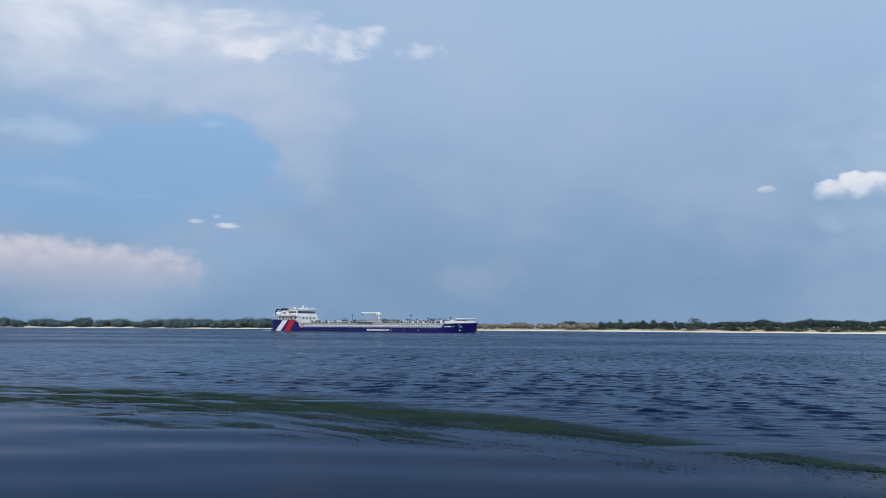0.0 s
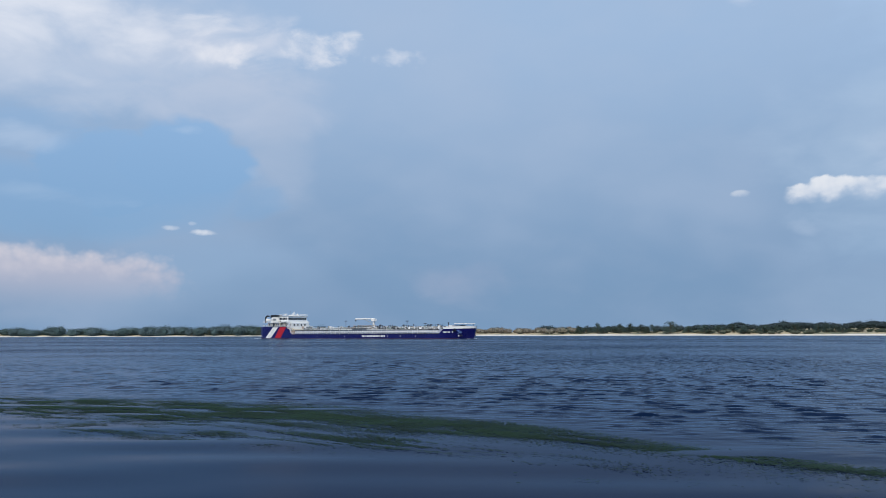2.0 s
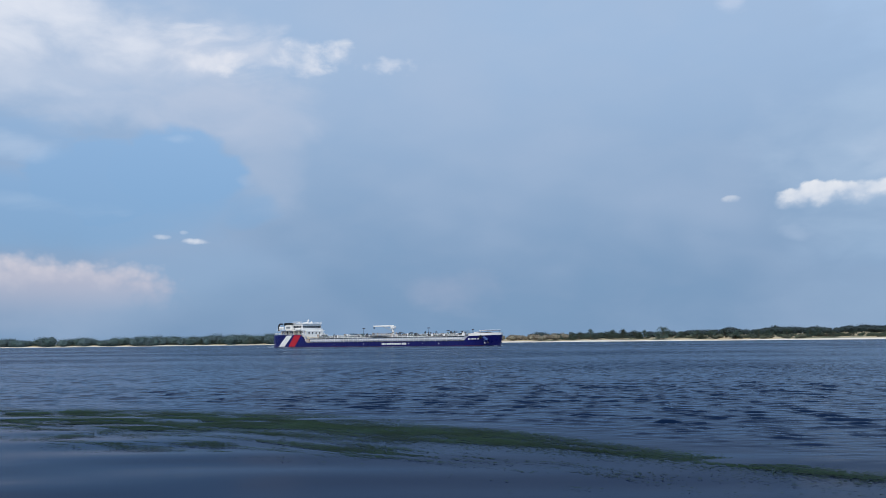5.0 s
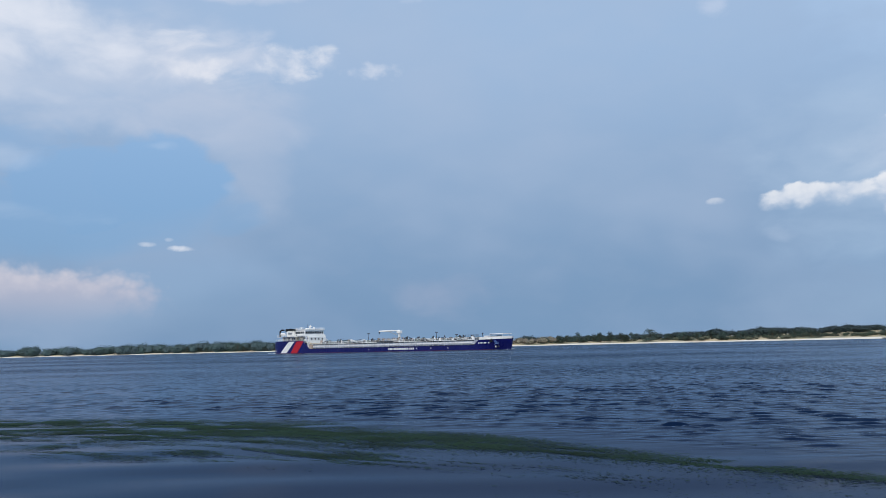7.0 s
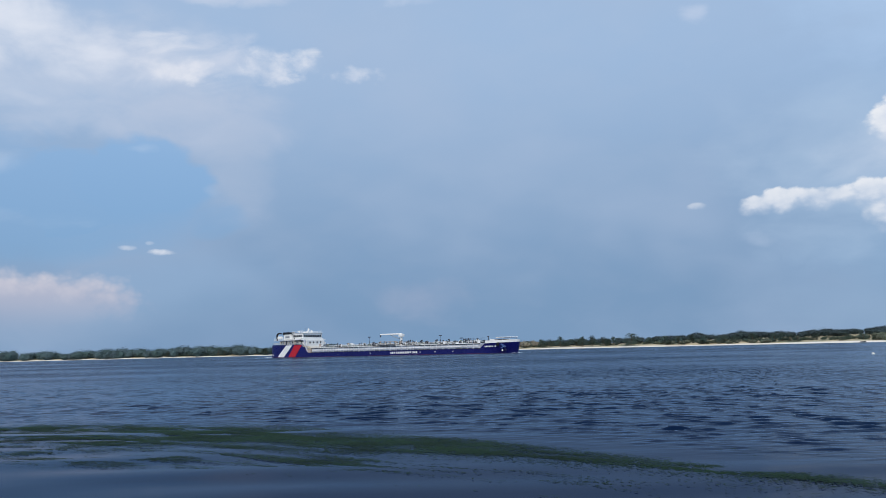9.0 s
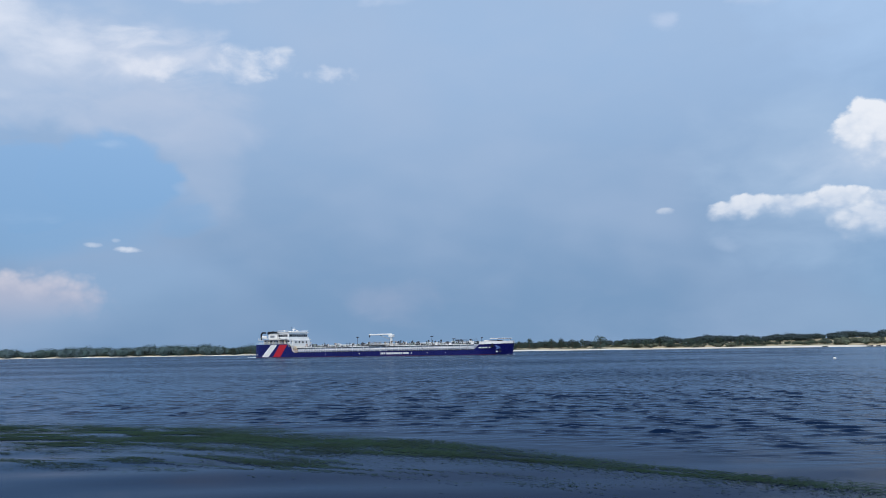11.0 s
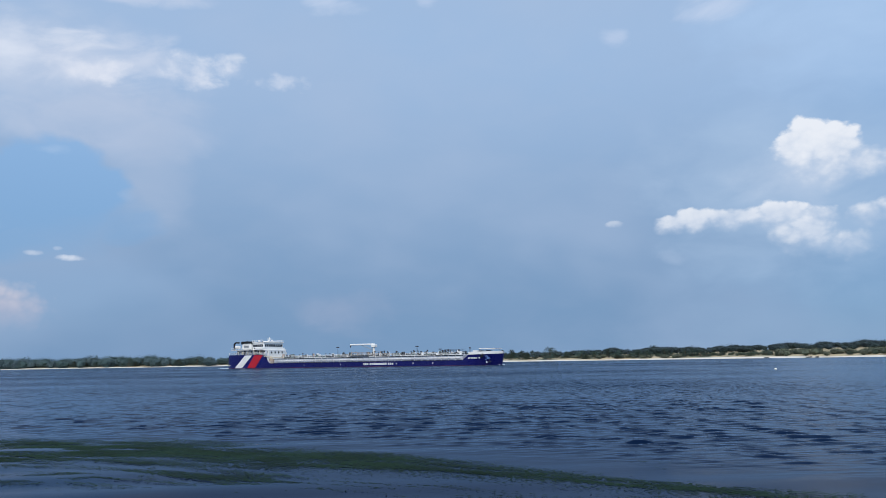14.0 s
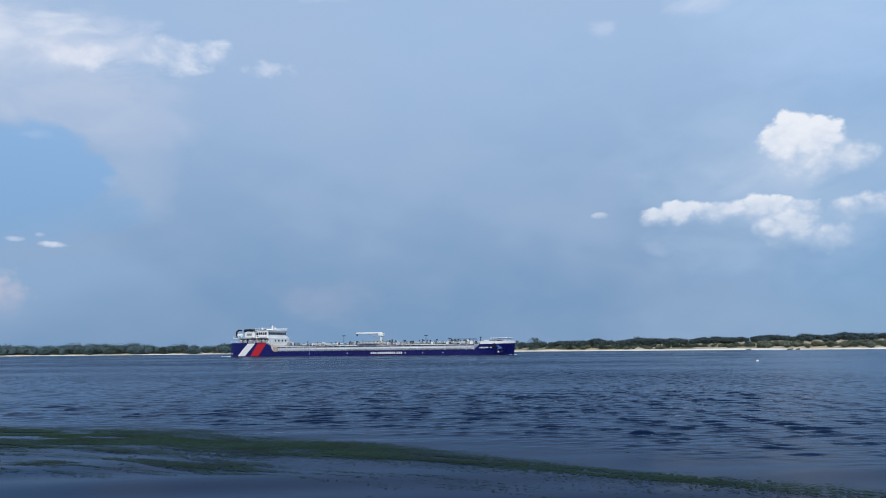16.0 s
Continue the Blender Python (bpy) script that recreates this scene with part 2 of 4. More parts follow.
def water_material():
    m = bpy.data.materials.new("river_water")
    m.use_nodes = True
    k = Nodes(m.node_tree)
    at = k.add("ShaderNodeTexCoord").outputs["Object"]
    gust = k.noise(k.scaled(at, 0.010, 0.022, 1), 1.0, 4.0, 0.6)
    ripple = k.noise(k.scaled(at, 1.4, 2.0, 1), 1.0, 1.6, 0.45)
    chop = k.noise(k.scaled(at, 0.5, 0.9, 1), 1.0, 2.0, 0.5)
    sep = k.add("ShaderNodeSeparateXYZ")
    k.link(at, sep.inputs[0])
    # the lee of the weed line lies smooth
    x, y = sep.outputs[0], sep.outputs[1]
    curve = k.math("ADD", k.math("MULTIPLY", x, BAND[1]), k.math("MULTIPLY", k.math("MULTIPLY", x, x), BAND[2]))
    side = k.math("SUBTRACT", k.math("SUBTRACT", y, BAND[0]), curve)
    open_water = k.ramp(side, 0.0, 6.0, 0.06, 1.0)
    past_sightline = k.math("SUBTRACT", x, k.math("MULTIPLY", y, 0.64))       # smoother water past a sight line, placed to fit the camera's view
    open_water = k.math("MULTIPLY", open_water, k.ramp(past_sightline, -10.0, 12.0, 1.0, 0.34))
    high = k.math("ADD", k.math("MULTIPLY", ripple, 0.46), k.math("MULTIPLY", chop, 0.36))
    open_water = k.math("MULTIPLY", open_water, k.ramp(side, 15.0, 110.0, 0.34, 1.0))
    high = k.math("MULTIPLY", high, k.math("MULTIPLY", open_water, k.ramp(gust, 0.38, 0.62, 0.4, 1.2)))
    bump = k.add("ShaderNodeBump")
    bump.inputs["Strength"].default_value, bump.inputs["Distance"].default_value = 1.0, 0.6
    k.link(high, bump.inputs["Height"])
    body = k.add("ShaderNodeBsdfDiffuse")
    deep = k.mix(gust, srgb(8, 23, 49), srgb(12, 30, 54))
    k.link(k.mix(k.ramp(side, -6.0, 10.0), srgb(6, 17, 43), deep), body.inputs["Color"])
    shine = k.add("ShaderNodeBsdfGlossy")
    shine.inputs["Color"].default_value = (0.66, 0.76, 0.87, 1)
    k.link(k.ramp(side, 2.0, 90.0, 0.13, 0.16), shine.inputs["Roughness"])
    fresnel = k.add("ShaderNodeFresnel")
    fresnel.inputs["IOR"].default_value = 1.09
    both = k.add("ShaderNodeMixShader")
    for node in (body, shine, fresnel):
        k.link(bump.outputs[0], node.inputs["Normal"])
    k.link(k.math("MINIMUM", fresnel.outputs[0], 0.63), both.inputs[0])     # the chop never turns wholly mirror-like
    k.link(body.outputs[0], both.inputs[1]), k.link(shine.outputs[0], both.inputs[2])
    k.link(both.outputs[0], k.add("ShaderNodeOutputMaterial").inputs[0])
    return m


def ground_material():
    m = bpy.data.materials.new("bank_soil")
    m.use_nodes = True
    k = Nodes(m.node_tree)
    at = k.add("ShaderNodeTexCoord").outputs["Object"]
    sep = k.add("ShaderNodeSeparateXYZ")
    k.link(at, sep.inputs[0])
    wide, fine = k.noise(at, 0.025, 4.0), k.noise(at, 0.6, 5.0, 0.65)
    h = k.math("ADD", sep.outputs[2], k.math("MULTIPLY", k.math("SUBTRACT", wide, 0.5), 1.6))
    sand = k.mix(fine, srgb(206, 198, 186), srgb(232, 226, 216))
    scrub = k.mix(fine, srgb(70, 80, 58), srgb(104, 106, 78))
    dry = k.mix(fine, srgb(156, 140, 112), srgb(190, 172, 138))
    grass = k.mix(k.ramp(k.noise(at, 0.05, 3.0), 0.36, 0.54), scrub, dry)
    b = k.add("ShaderNodeBsdfPrincipled")
    k.link(k.mix(k.ramp(h, 0.4, 0.95), sand, grass), b.inputs["Base Color"])
    b.inputs["Roughness"].default_value = 0.9
    bump = k.add("ShaderNodeBump")
    bump.inputs["Distance"].default_value = 0.15
    k.link(fine, bump.inputs["Height"])
    k.link(bump.outputs[0], b.inputs["Normal"])
    k.link(b.outputs[0], k.add("ShaderNodeOutputMaterial").inputs[0])
    return m


BAND = (21.7, -0.75, -0.019)   # the weed line in plan: y = a + b x + c x^2
WATER = water_material()
GROUND = ground_material()
LEAF = material("leaf_green", srgb(48, 66, 58), 0.8, vary=0.35, scale=0.6, random_by="object")
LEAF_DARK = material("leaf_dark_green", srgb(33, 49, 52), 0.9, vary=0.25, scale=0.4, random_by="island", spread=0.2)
# base colour greyed and blued to stand in for haze over the distance
LEAF_HAZED = material("leaf_hazed_green", srgb(58, 78, 80), 0.9, vary=0.25, scale=0.3, random_by="island", spread=0.16)
LEAF_DRY = material("dry_thicket", srgb(112, 106, 94), 0.9, vary=0.25, scale=0.4, random_by="island", spread=0.2)
LEAF_BUSH = material("leaf_grey_olive", srgb(76, 82, 68), 0.9, vary=0.25, scale=0.4, random_by="island", spread=0.22)
LEAF_OLIVE = material("leaf_olive", srgb(60, 72, 58), 0.85, vary=0.3, scale=0.5, random_by="object", spread=0.3)
BARK = material("bark", srgb(88, 74, 60), 0.9, vary=0.3, grain=0.03)
WEED = material("floating_weed", srgb(25, 43, 30), 0.85, vary=0.35, scale=1.2, random_by="island", spec=0.1, spread=0.25)
BLUE = material("hull_blue_paint", srgb(11, 14, 86), 0.32, vary=0.12, scale=0.5)
RED = material("stripe_red_paint", srgb(170, 22, 38), 0.4, vary=0.12, scale=0.5)
BOOT = material("antifouling_red_paint", srgb(92, 28, 42), 0.6, vary=0.2, scale=0.5)
WHITE = material("white_ship_paint", srgb(226, 226, 224), 0.4, vary=0.07, scale=0.6)
GREY = material("light_grey_deck_paint", srgb(188, 192, 200), 0.5, vary=0.12, scale=0.5)
DECK = material("green_grey_deck_paint", srgb(98, 112, 108), 0.65, vary=0.2, scale=0.5)
DARK = material("dark_gear_paint", srgb(46, 50, 58), 0.55, vary=0.25, scale=1.0)
BLACK = material("black_funnel_paint", srgb(20, 21, 24), 0.5, vary=0.2)
PIPE = material("pipe_grey_paint", srgb(140, 146, 150), 0.45, vary=0.2)
RUST = material("buff_gear_paint", srgb(168, 150, 134), 0.6, vary=0.25)
CREAM = material("cream_ship_paint", srgb(214, 204, 184), 0.45, vary=0.1, scale=0.6)
PALE_BLUE = material("pale_blue_emblem_paint", srgb(96, 126, 190), 0.45, vary=0.1)
GLASS = material("dark_window_glass", srgb(18, 24, 34), 0.06, vary=0.1, spec=0.8)
FOAM = material("white_foam", srgb(220, 228, 236), 0.7, vary=0.1, scale=3.0)


# ---- building blocks ----
def mesh_of(name, bm, mat):
    me = bpy.data.meshes.new(name)
    bm.normal_update()
    bm.to_mesh(me)
    bm.free()
    me.materials.append(mat)
    return me


def part(name, bm, mat, parent=None, label="", m=None):
    ob = new(name, bm if isinstance(bm, bpy.types.Mesh) else mesh_of(name, bm, mat))
    ob.parent = parent
    if m is not None:
        ob.matrix_basis = m
    if label:
        tagged(ob, label)
    return ob


def box(x0, x1, y0, y1, z0, z1, bevel=0.04, bm=None):
    bm = bm or bmesh.new()
    made = bmesh.ops.create_cube(bm, size=1.0, matrix=Matrix.Translation(((x0 + x1) / 2, (y0 + y1) / 2, (z0 + z1) / 2)) @ Matrix.Diagonal((x1 - x0, y1 - y0, z1 - z0, 1)))
    if bevel:
        edges = list({e for v in made["verts"] for e in v.link_edges})
        bmesh.ops.bevel(bm, geom=edges, offset=bevel, segments=1, affect="EDGES")
    return bm


def rod(a, b, r=0.06, n=8, bm=None, r2=None):
    """A round bar from a to b."""
    bm = bm or bmesh.new()
    a, b = Vector(a), Vector(b)
    turn = (b - a).to_track_quat("Z", "Y").to_matrix().to_4x4()
    bmesh.ops.create_cone(bm, cap_ends=True, segments=n, radius1=r, radius2=r if r2 is None else r2, depth=(b - a).length,
                          matrix=Matrix.Translation((a + b) / 2) @ turn)
    return bm


def slab(points, y, depth, bm=None):
    """A flat plate with the outline given in x and z, standing at y, depth thick towards -y (or +y if negative)."""
    bm = bm or bmesh.new()
    front = [bm.verts.new((px, y - depth, pz)) for px, pz in points]
    back = [bm.verts.new((px, y, pz)) for px, pz in points]
    bm.faces.new(front), bm.faces.new(back[::-1])
    for i in range(len(points)):
        j = (i + 1) % len(points)
        bm.faces.new((front[j], front[i], back[i], back[j]))
    bmesh.ops.recalc_face_normals(bm, faces=bm.faces)
    return bm


# ---- the river ----
def make_water():
    rng = np.random.default_rng(5)
    az = np.radians(np.concatenate([np.linspace(-180, -47, 40), np.linspace(-46, 58, 560), np.linspace(59, 180, 40)]))
    rad = np.concatenate([np.geomspace(6.0, 10.5, 40)[:-1], np.geomspace(10.5, 130.0, 720), np.geomspace(134, 4600, 60)])
    A, R = np.meshgrid(az, rad)
    X, Y = R * np.sin(A), R * np.cos(A)
    Z = np.zeros_like(X)
    side = Y - (BAND[0] + BAND[1] * X + BAND[2] * X * X)
    side = np.where(X < -30, Y - 30, side)
    rough = np.clip((side - 1.7) / 6.0, 0, 1) ** 1.1
    gust = np.zeros_like(X)
    for i in range(9):
        w, d, p = 2 * np.pi / rng.uniform(9, 40), rng.uniform(0, np.pi), rng.uniform(0, 6.28)
        gust += np.sin(w * (X * np.cos(d) + 1.6 * Y * np.sin(d)) + p)
    group = np.zeros_like(X)                    # wavelets come in short groups, with slack water between
    for i in range(26):
        w, d, p = 2 * np.pi / rng.uniform(0.7, 3.0), rng.uniform(0, np.pi), rng.uniform(0, 6.28)
        group += np.sin(w * (0.8 * X * np.cos(d) + 1.1 * Y * np.sin(d)) + p)
    group = np.clip(0.6 + 0.16 * group, 0.1, 1.4)
    gust = np.clip(0.85 + gust * 0.06, 0.5, 1.2) * (0.5 + 0.34 * np.clip((X + 14) / 18, 0, 1) - 0.08 * np.clip((X - 6) / 14, 0, 1)) * (1 - 0.68 * np.clip((X - 0.6 * Y + 4) / 16, 0, 1))
    for i in range(56):
        lam = 0.34 * (1.0 / 0.34) ** rng.uniform(0, 1)
        d = radians(264) + rng.normal(0, 0.3)
        amp = 0.0088 * lam ** 0.9
        ph = 2 * np.pi / lam * (X * np.cos(d) + Y * np.sin(d)) + rng.uniform(0, 6.28)
        Z += amp * np.sin(ph - 0.7 * np.sin(ph)) * rough * gust * group * np.clip(lam * 80 / R, 0, 1)
    for i in range(8):
        lam, d = rng.uniform(1.6, 5.0), radians(258) + rng.normal(0, 0.42)
        Z += 0.0036 * np.sin(2 * np.pi / lam * (X * np.cos(d) + Y * np.sin(d)) + rng.uniform(0, 6.28)) * (1 - 0.6 * rough)
    Z *= np.clip((150 - R) / 80, 0, 1)
    na, nr = len(az), len(rad)
    verts = np.stack([X, Y, Z], -1).reshape(-1, 3)
    i = np.arange(nr - 1)[:, None] * na + np.arange(na - 1)[None, :]
    faces = np.stack([i, i + na, i + na + 1, i + 1], -1).reshape(-1, 4)
    me = bpy.data.meshes.new("water")
    me.from_pydata(verts.tolist(), [], faces[:, ::-1].tolist())
    me.materials.append(WATER)
    me.shade_smooth()
    return tagged(new("water", me), "dark blue rippled river water with calm streaks", "water", kind="structure")


def make_weed():
    """Countless scraps of weed afloat in one long drifting band: a dense core, an open net at one end, a thin near streak."""
    rng = np.random.default_rng(11)

    def core(x):
        return np.interp(x, (-24, -16.5, -9.5, -5, -3, -1.3, 0.3, 3, 5.3, 7.3, 8.3, 13), (31.5, 29, 26.8, 25, 23.6, 22, 20.9, 18.9, 16.6, 14.3, 13.3, 8.5))

    def streak(x):
        return np.interp(x, (-14, -10.4, -6.4, -4, -1.5, 0.2, 2.5, 6, 10), (25, 22.6, 20.0, 19.4, 18.4, 17.6, 15.9, 13.0, 10))

    def field(x, y, fx, fy, seed):
        """Smooth noise drawn out along the band."""
        return np.array([noise.noise(Vector((a * fx, b * fy, seed))) for a, b in zip(x.tolist(), y.tolist())])

    n = 1000000
    x = rng.uniform(-24, 13, n)
    y = core(x) + rng.uniform(-7.0, 5.0, n)
    likely = rng.uniform(0, 1, n) < np.interp(y - core(x), (-7, -4, -2.5, 2.5, 3.5, 5), (0.12, 0.5, 1, 1, 0.4, 0.1))
    x, y = x[likely], y[likely]
    n = len(x)
    scale = 1 / np.interp(y - core(x), (-7, -4, -2.5, 2.5, 3.5, 5), (0.12, 0.5, 1, 1, 0.4, 0.1))
    off, near = y - core(x), y - streak(x)
    edge = 0.8 * field(x, off, 0.35, 0.7, 2)
    lanes = field(x, off, 0.22, 1.5, 5) + 0.7 * field(x, off, 0.7, 3.6, 9)
    net = field(x, off, 0.45, 1.5, 14) + 0.8 * field(x, off, 1.2, 3.2, 17)
    breadth = np.interp(x, (-24, -9, -5, 0, 3, 6, 8, 13), (1.9, 1.9, 2.0, 1.6, 1.15, 0.8, 0.65, 0.55))
    q = np.abs(off - np.interp(x, (-6, 0, 6), (0.3, 0.5, 0.2)) + edge * breadth * 0.5) / breadth
    thick = np.interp(x, (-24, -10, -6, -3, 5, 7, 9, 13), (0.3, 0.4, 0.75, 1.3, 1.3, 1.15, 0.8, 0.4)) * np.exp(-0.6 * q ** 2.6)
    thick *= np.clip(0.85 + np.interp(x, (-6, 0), (1.6, 1.2)) * lanes, np.interp(x, (-6, 0), (0.06, 0.3)), 1.7)
    spread = np.where(off > 0, off / 2.6, off / 3.2) ** 2
    thick += np.interp(x, (-24, -12, -6.5, -2.5), (0.9, 1.4, 1.2, 0)) * np.exp(-spread ** 2) * np.clip(4.0 * (net + 0.06), 0, 1.6)
    thick += np.interp(x, (-12, -10, -6, -1, 1, 4, 8), (0, 0.6, 1.0, 0.6, 0.3, 0.15, 0.0)) * np.exp(-0.5 * (near / 0.7) ** 2) * np.clip(4.0 * lanes + 0.2, 0, 1.7)
    thick += 0.25 * np.clip(2.2 * net - 0.5, 0, 1) * np.exp(-0.5 * ((off + 3.2) / 1.4) ** 2) * np.interp(x, (-12, -8, -1, 3), (0, 1, 1, 0))
    thick += 0.4 * np.exp(-((x - 9.2) / 1.1) ** 2 - ((y - 19.4) / 1.4) ** 2) * np.clip(0.4 + 2 * lanes, 0, 1.2)
    # loose scraps on the near side
    thick += 0.05 * np.clip(6 * net - 3.2, 0, 1) * (off < -2)
    keep = rng.uniform(0, 1, n) < np.clip(thick * scale / 2.0, 0, 1)
    x, y = x[keep], y[keep]
    m = len(x)
    slope = (core(x + 0.2) - core(x - 0.2)) / 0.4
    turn = np.arctan(slope * 0.75) + rng.normal(0, 0.35, m)
    length, width = rng.uniform(0.012, 0.065, m), rng.uniform(0.006, 0.022, m)
    c, s = np.cos(turn), np.sin(turn)
    pts = []
    for a in (0, 1, 2, 3):
        r = rng.uniform(0.6, 1.15, m)
        px, py = length * r * math.cos(a * math.pi / 2), width * r * math.sin(a * math.pi / 2)
        pts.append(np.stack([x + c * px - s * py, y + s * px + c * py, rng.uniform(-0.002, 0.0, m)], -1))
    pts.append(np.stack([x, y, rng.uniform(0.0005, 0.0025, m)], -1))
    verts = np.stack(pts, 1).reshape(-1, 3)
    base = np.arange(m)[:, None] * 5
    tris = np.concatenate([base + [j, (j + 1) % 4, 4] for j in range(4)])
    me = bpy.data.meshes.new("floating_weed")
    me.from_pydata(verts.tolist(), [], tris.tolist())
    me.materials.append(WEED)
    return tagged(new("floating_weed", me), "long drifting band of dark green floating river weed", "weed", kind="stuff")


# ---- the far bank ----
def bank_distance(az):
    """How far the far waterline lies, by bearing in degrees."""
    a = max(-75.0, min(75.0, az))
    return 2.5 / math.tan(radians(0.215 + 0.0026 * a)) * (1 + 0.012 * noise.noise(Vector((a * 0.25, 3, 0))))


def bank_height(back, az):
    """Ground height so far behind the waterline: a flat beach, a low lip, then nearly level land, with a ridge on one side."""
    steep = 1 + 1.3 * max(0.0, min(1.0, (6 - az) / 10))
    z = 0.06 * min(steep * back, 14) + 0.055 * max(0, min(back - 14, 22)) + 0.004 * max(0, min(back - 50, 400))
    ridge = max(0.0, min(1.0, (az - 14) / 22))
    z += ridge * 4.2 * max(0.0, min(1.0, (back - 60) / 160)) ** 1.3
    return z - 0.35 + 0.25 * noise.noise(Vector((az * 0.9, back * 0.03, 7))) * min(1, back / 20)


def at_bank(az, back):
    r = bank_distance(az) + back
    return r * math.sin(radians(az)), r * math.cos(radians(az)), bank_height(back, az)


def make_bank():
    azs = [-75 + 0.5 * i for i in range(301)]
    backs = [-12, 0, 4, 8, 14, 20, 28, 34, 42, 50, 62, 80, 105, 140, 190, 260, 360, 520, 900, 1700, 3500]
    verts = [at_bank(a, b) for b in backs for a in azs]
    n = len(azs)
    faces = [(j * n + i, j * n + i + 1, (j + 1) * n + i + 1, (j + 1) * n + i) for j in range(len(backs) - 1) for i in range(n - 1)]
    me = bpy.data.meshes.new("ground")
    me.from_pydata(verts, [], faces)
    me.materials.append(GROUND)
    me.shade_smooth()
    return tagged(new("ground", me), "low far river bank with pale sand beach and scrub", "river bank", kind="structure")


def leafy(rng, crowns, leaves, size):
    """Small leaf clumps spread through overlapping lobes, so many in all."""
    c = np.array(crowns)[rng.integers(len(crowns), size=leaves)]

    def unit(v):
        return v / np.maximum(1e-6, np.linalg.norm(v, axis=1))[:, None]
    v = unit(rng.normal(0, 1, (leaves, 3)))
    p = c[:, :3] + v * rng.uniform(0.45, 1.04, (leaves, 1)) * c[:, [3, 3, 4]]
    s = (size if size > 0 else -size * c[:, 3])
    s = (s * rng.uniform(0.5, 1.3, leaves))[:, None]
    a = unit(np.cross(v, rng.normal(0, 1, (leaves, 3))) + 0.35 * rng.normal(0, 1, (leaves, 3)))
    b = unit(np.cross(a, v + 0.4 * rng.normal(0, 1, (leaves, 3))))
    top = p + v * s * 0.4
    verts = np.stack([p + a * s, p + b * s * 0.8, p - a * s * 0.9, p - b * s * 0.8, top], 1).reshape(-1, 3)
    i = np.arange(leaves)[:, None] * 5
    faces = np.stack([i + [0, 1, 4], i + [1, 2, 4], i + [2, 3, 4], i + [3, 0, 4]], 1).reshape(-1, 3)
    return verts.tolist(), faces.tolist()


def make_tree(height, spread, seed, lobes=7, low=0.25):
    rng = np.random.default_rng(seed)
    tree = new("tree")
    bm = rod((0, 0, -0.4), (0.1, 0, height * 0.55), height * 0.03, 7, r2=height * 0.014)
    crowns = []
    for i in range(lobes):
        q = (i + rng.uniform(0, 0.8)) / lobes
        a = rng.uniform(0, 6.28)
        off = spread * rng.uniform(0.25, 0.6) * (1 - q) ** 0.6
        c = (off * math.cos(a), off * math.sin(a), height * (low + (0.86 - low) * q), spread * (0.42 - 0.16 * q), height * rng.uniform(0.13, 0.2))
        crowns.append(c)
        rod((0.05, 0, c[2] * 0.6), (c[0] * 0.8, c[1] * 0.8, c[2]), height * 0.011, 5, bm, r2=height * 0.004)
    part("trunk", bm, BARK, tree, "rough brown trunk and limbs")
    v, f = leafy(rng, crowns, 1000, height * 0.028)
    me = bpy.data.meshes.new("crown")
    me.from_pydata(v, [], f)
    me.materials.append(LEAF)
    part("crown", me, LEAF, tree)
    return tagged(tree, "broad green leafy tree on the far bank", "tree", "trees on the far bank")


def make_shrub(seed):
    rng = np.random.default_rng(seed)
    shrub = new("shrub")
    crowns = [(rng.uniform(-1.2, 1.2), rng.uniform(-1, 1), rng.uniform(0.5, 1.3), rng.uniform(0.7, 1.2), rng.uniform(0.5, 0.9)) for i in range(5)]
    bm = rod((0, 0, -0.3), (0, 0, 0.8), 0.08, 5)
    part("stem", bm, BARK, shrub)
    v, f = leafy(rng, crowns, 420, 0.16)
    me = bpy.data.meshes.new("foliage")
    me.from_pydata(v, [], f)
    me.materials.append(LEAF_OLIVE)
    part("foliage", me, LEAF_OLIVE, shrub)
    return tagged(shrub, "low olive-green willow shrub behind the beach", "shrub", "shrubs on the far bank")


def crown_mass(rng, crowns):
    """The dense inner foliage of many crowns: lumpy rounded masses that the leaf clumps sit on."""
    bm = bmesh.new()
    bmesh.ops.create_icosphere(bm, subdivisions=2, radius=1.0)
    unit = np.array([v.co[:] for v in bm.verts])
    ring = np.array([[v.index for v in f.verts] for f in bm.faces])
    bm.free()
    verts, faces = [], []
    for i, (x, y, z, r, h) in enumerate(crowns):
        lump = np.array([noise.noise(Vector((1.7 * u[0] + i * 3.1, 1.7 * u[1], 1.7 * u[2]))) for u in unit.tolist()])
        v = unit * (0.64 + 0.3 * lump + rng.uniform(-0.06, 0.06, len(unit)))[:, None]
        verts.append(v * (r, r, h) + (x, y, z))
        faces.append(ring + i * len(unit))
    return np.concatenate(verts).tolist(), np.concatenate(faces).tolist()


def make_mass(name, rng, crowns, count, size, mat, label, category="woods"):
    v, f = crown_mass(rng, crowns)
    w, g = leafy(rng, crowns, count, size)
    me = bpy.data.meshes.new(name)
    me.from_pydata(v + w, [], f + [[i + len(v) for i in q] for q in g])
    me.materials.append(mat)
    return tagged(new(name, me), label, category, kind="stuff")


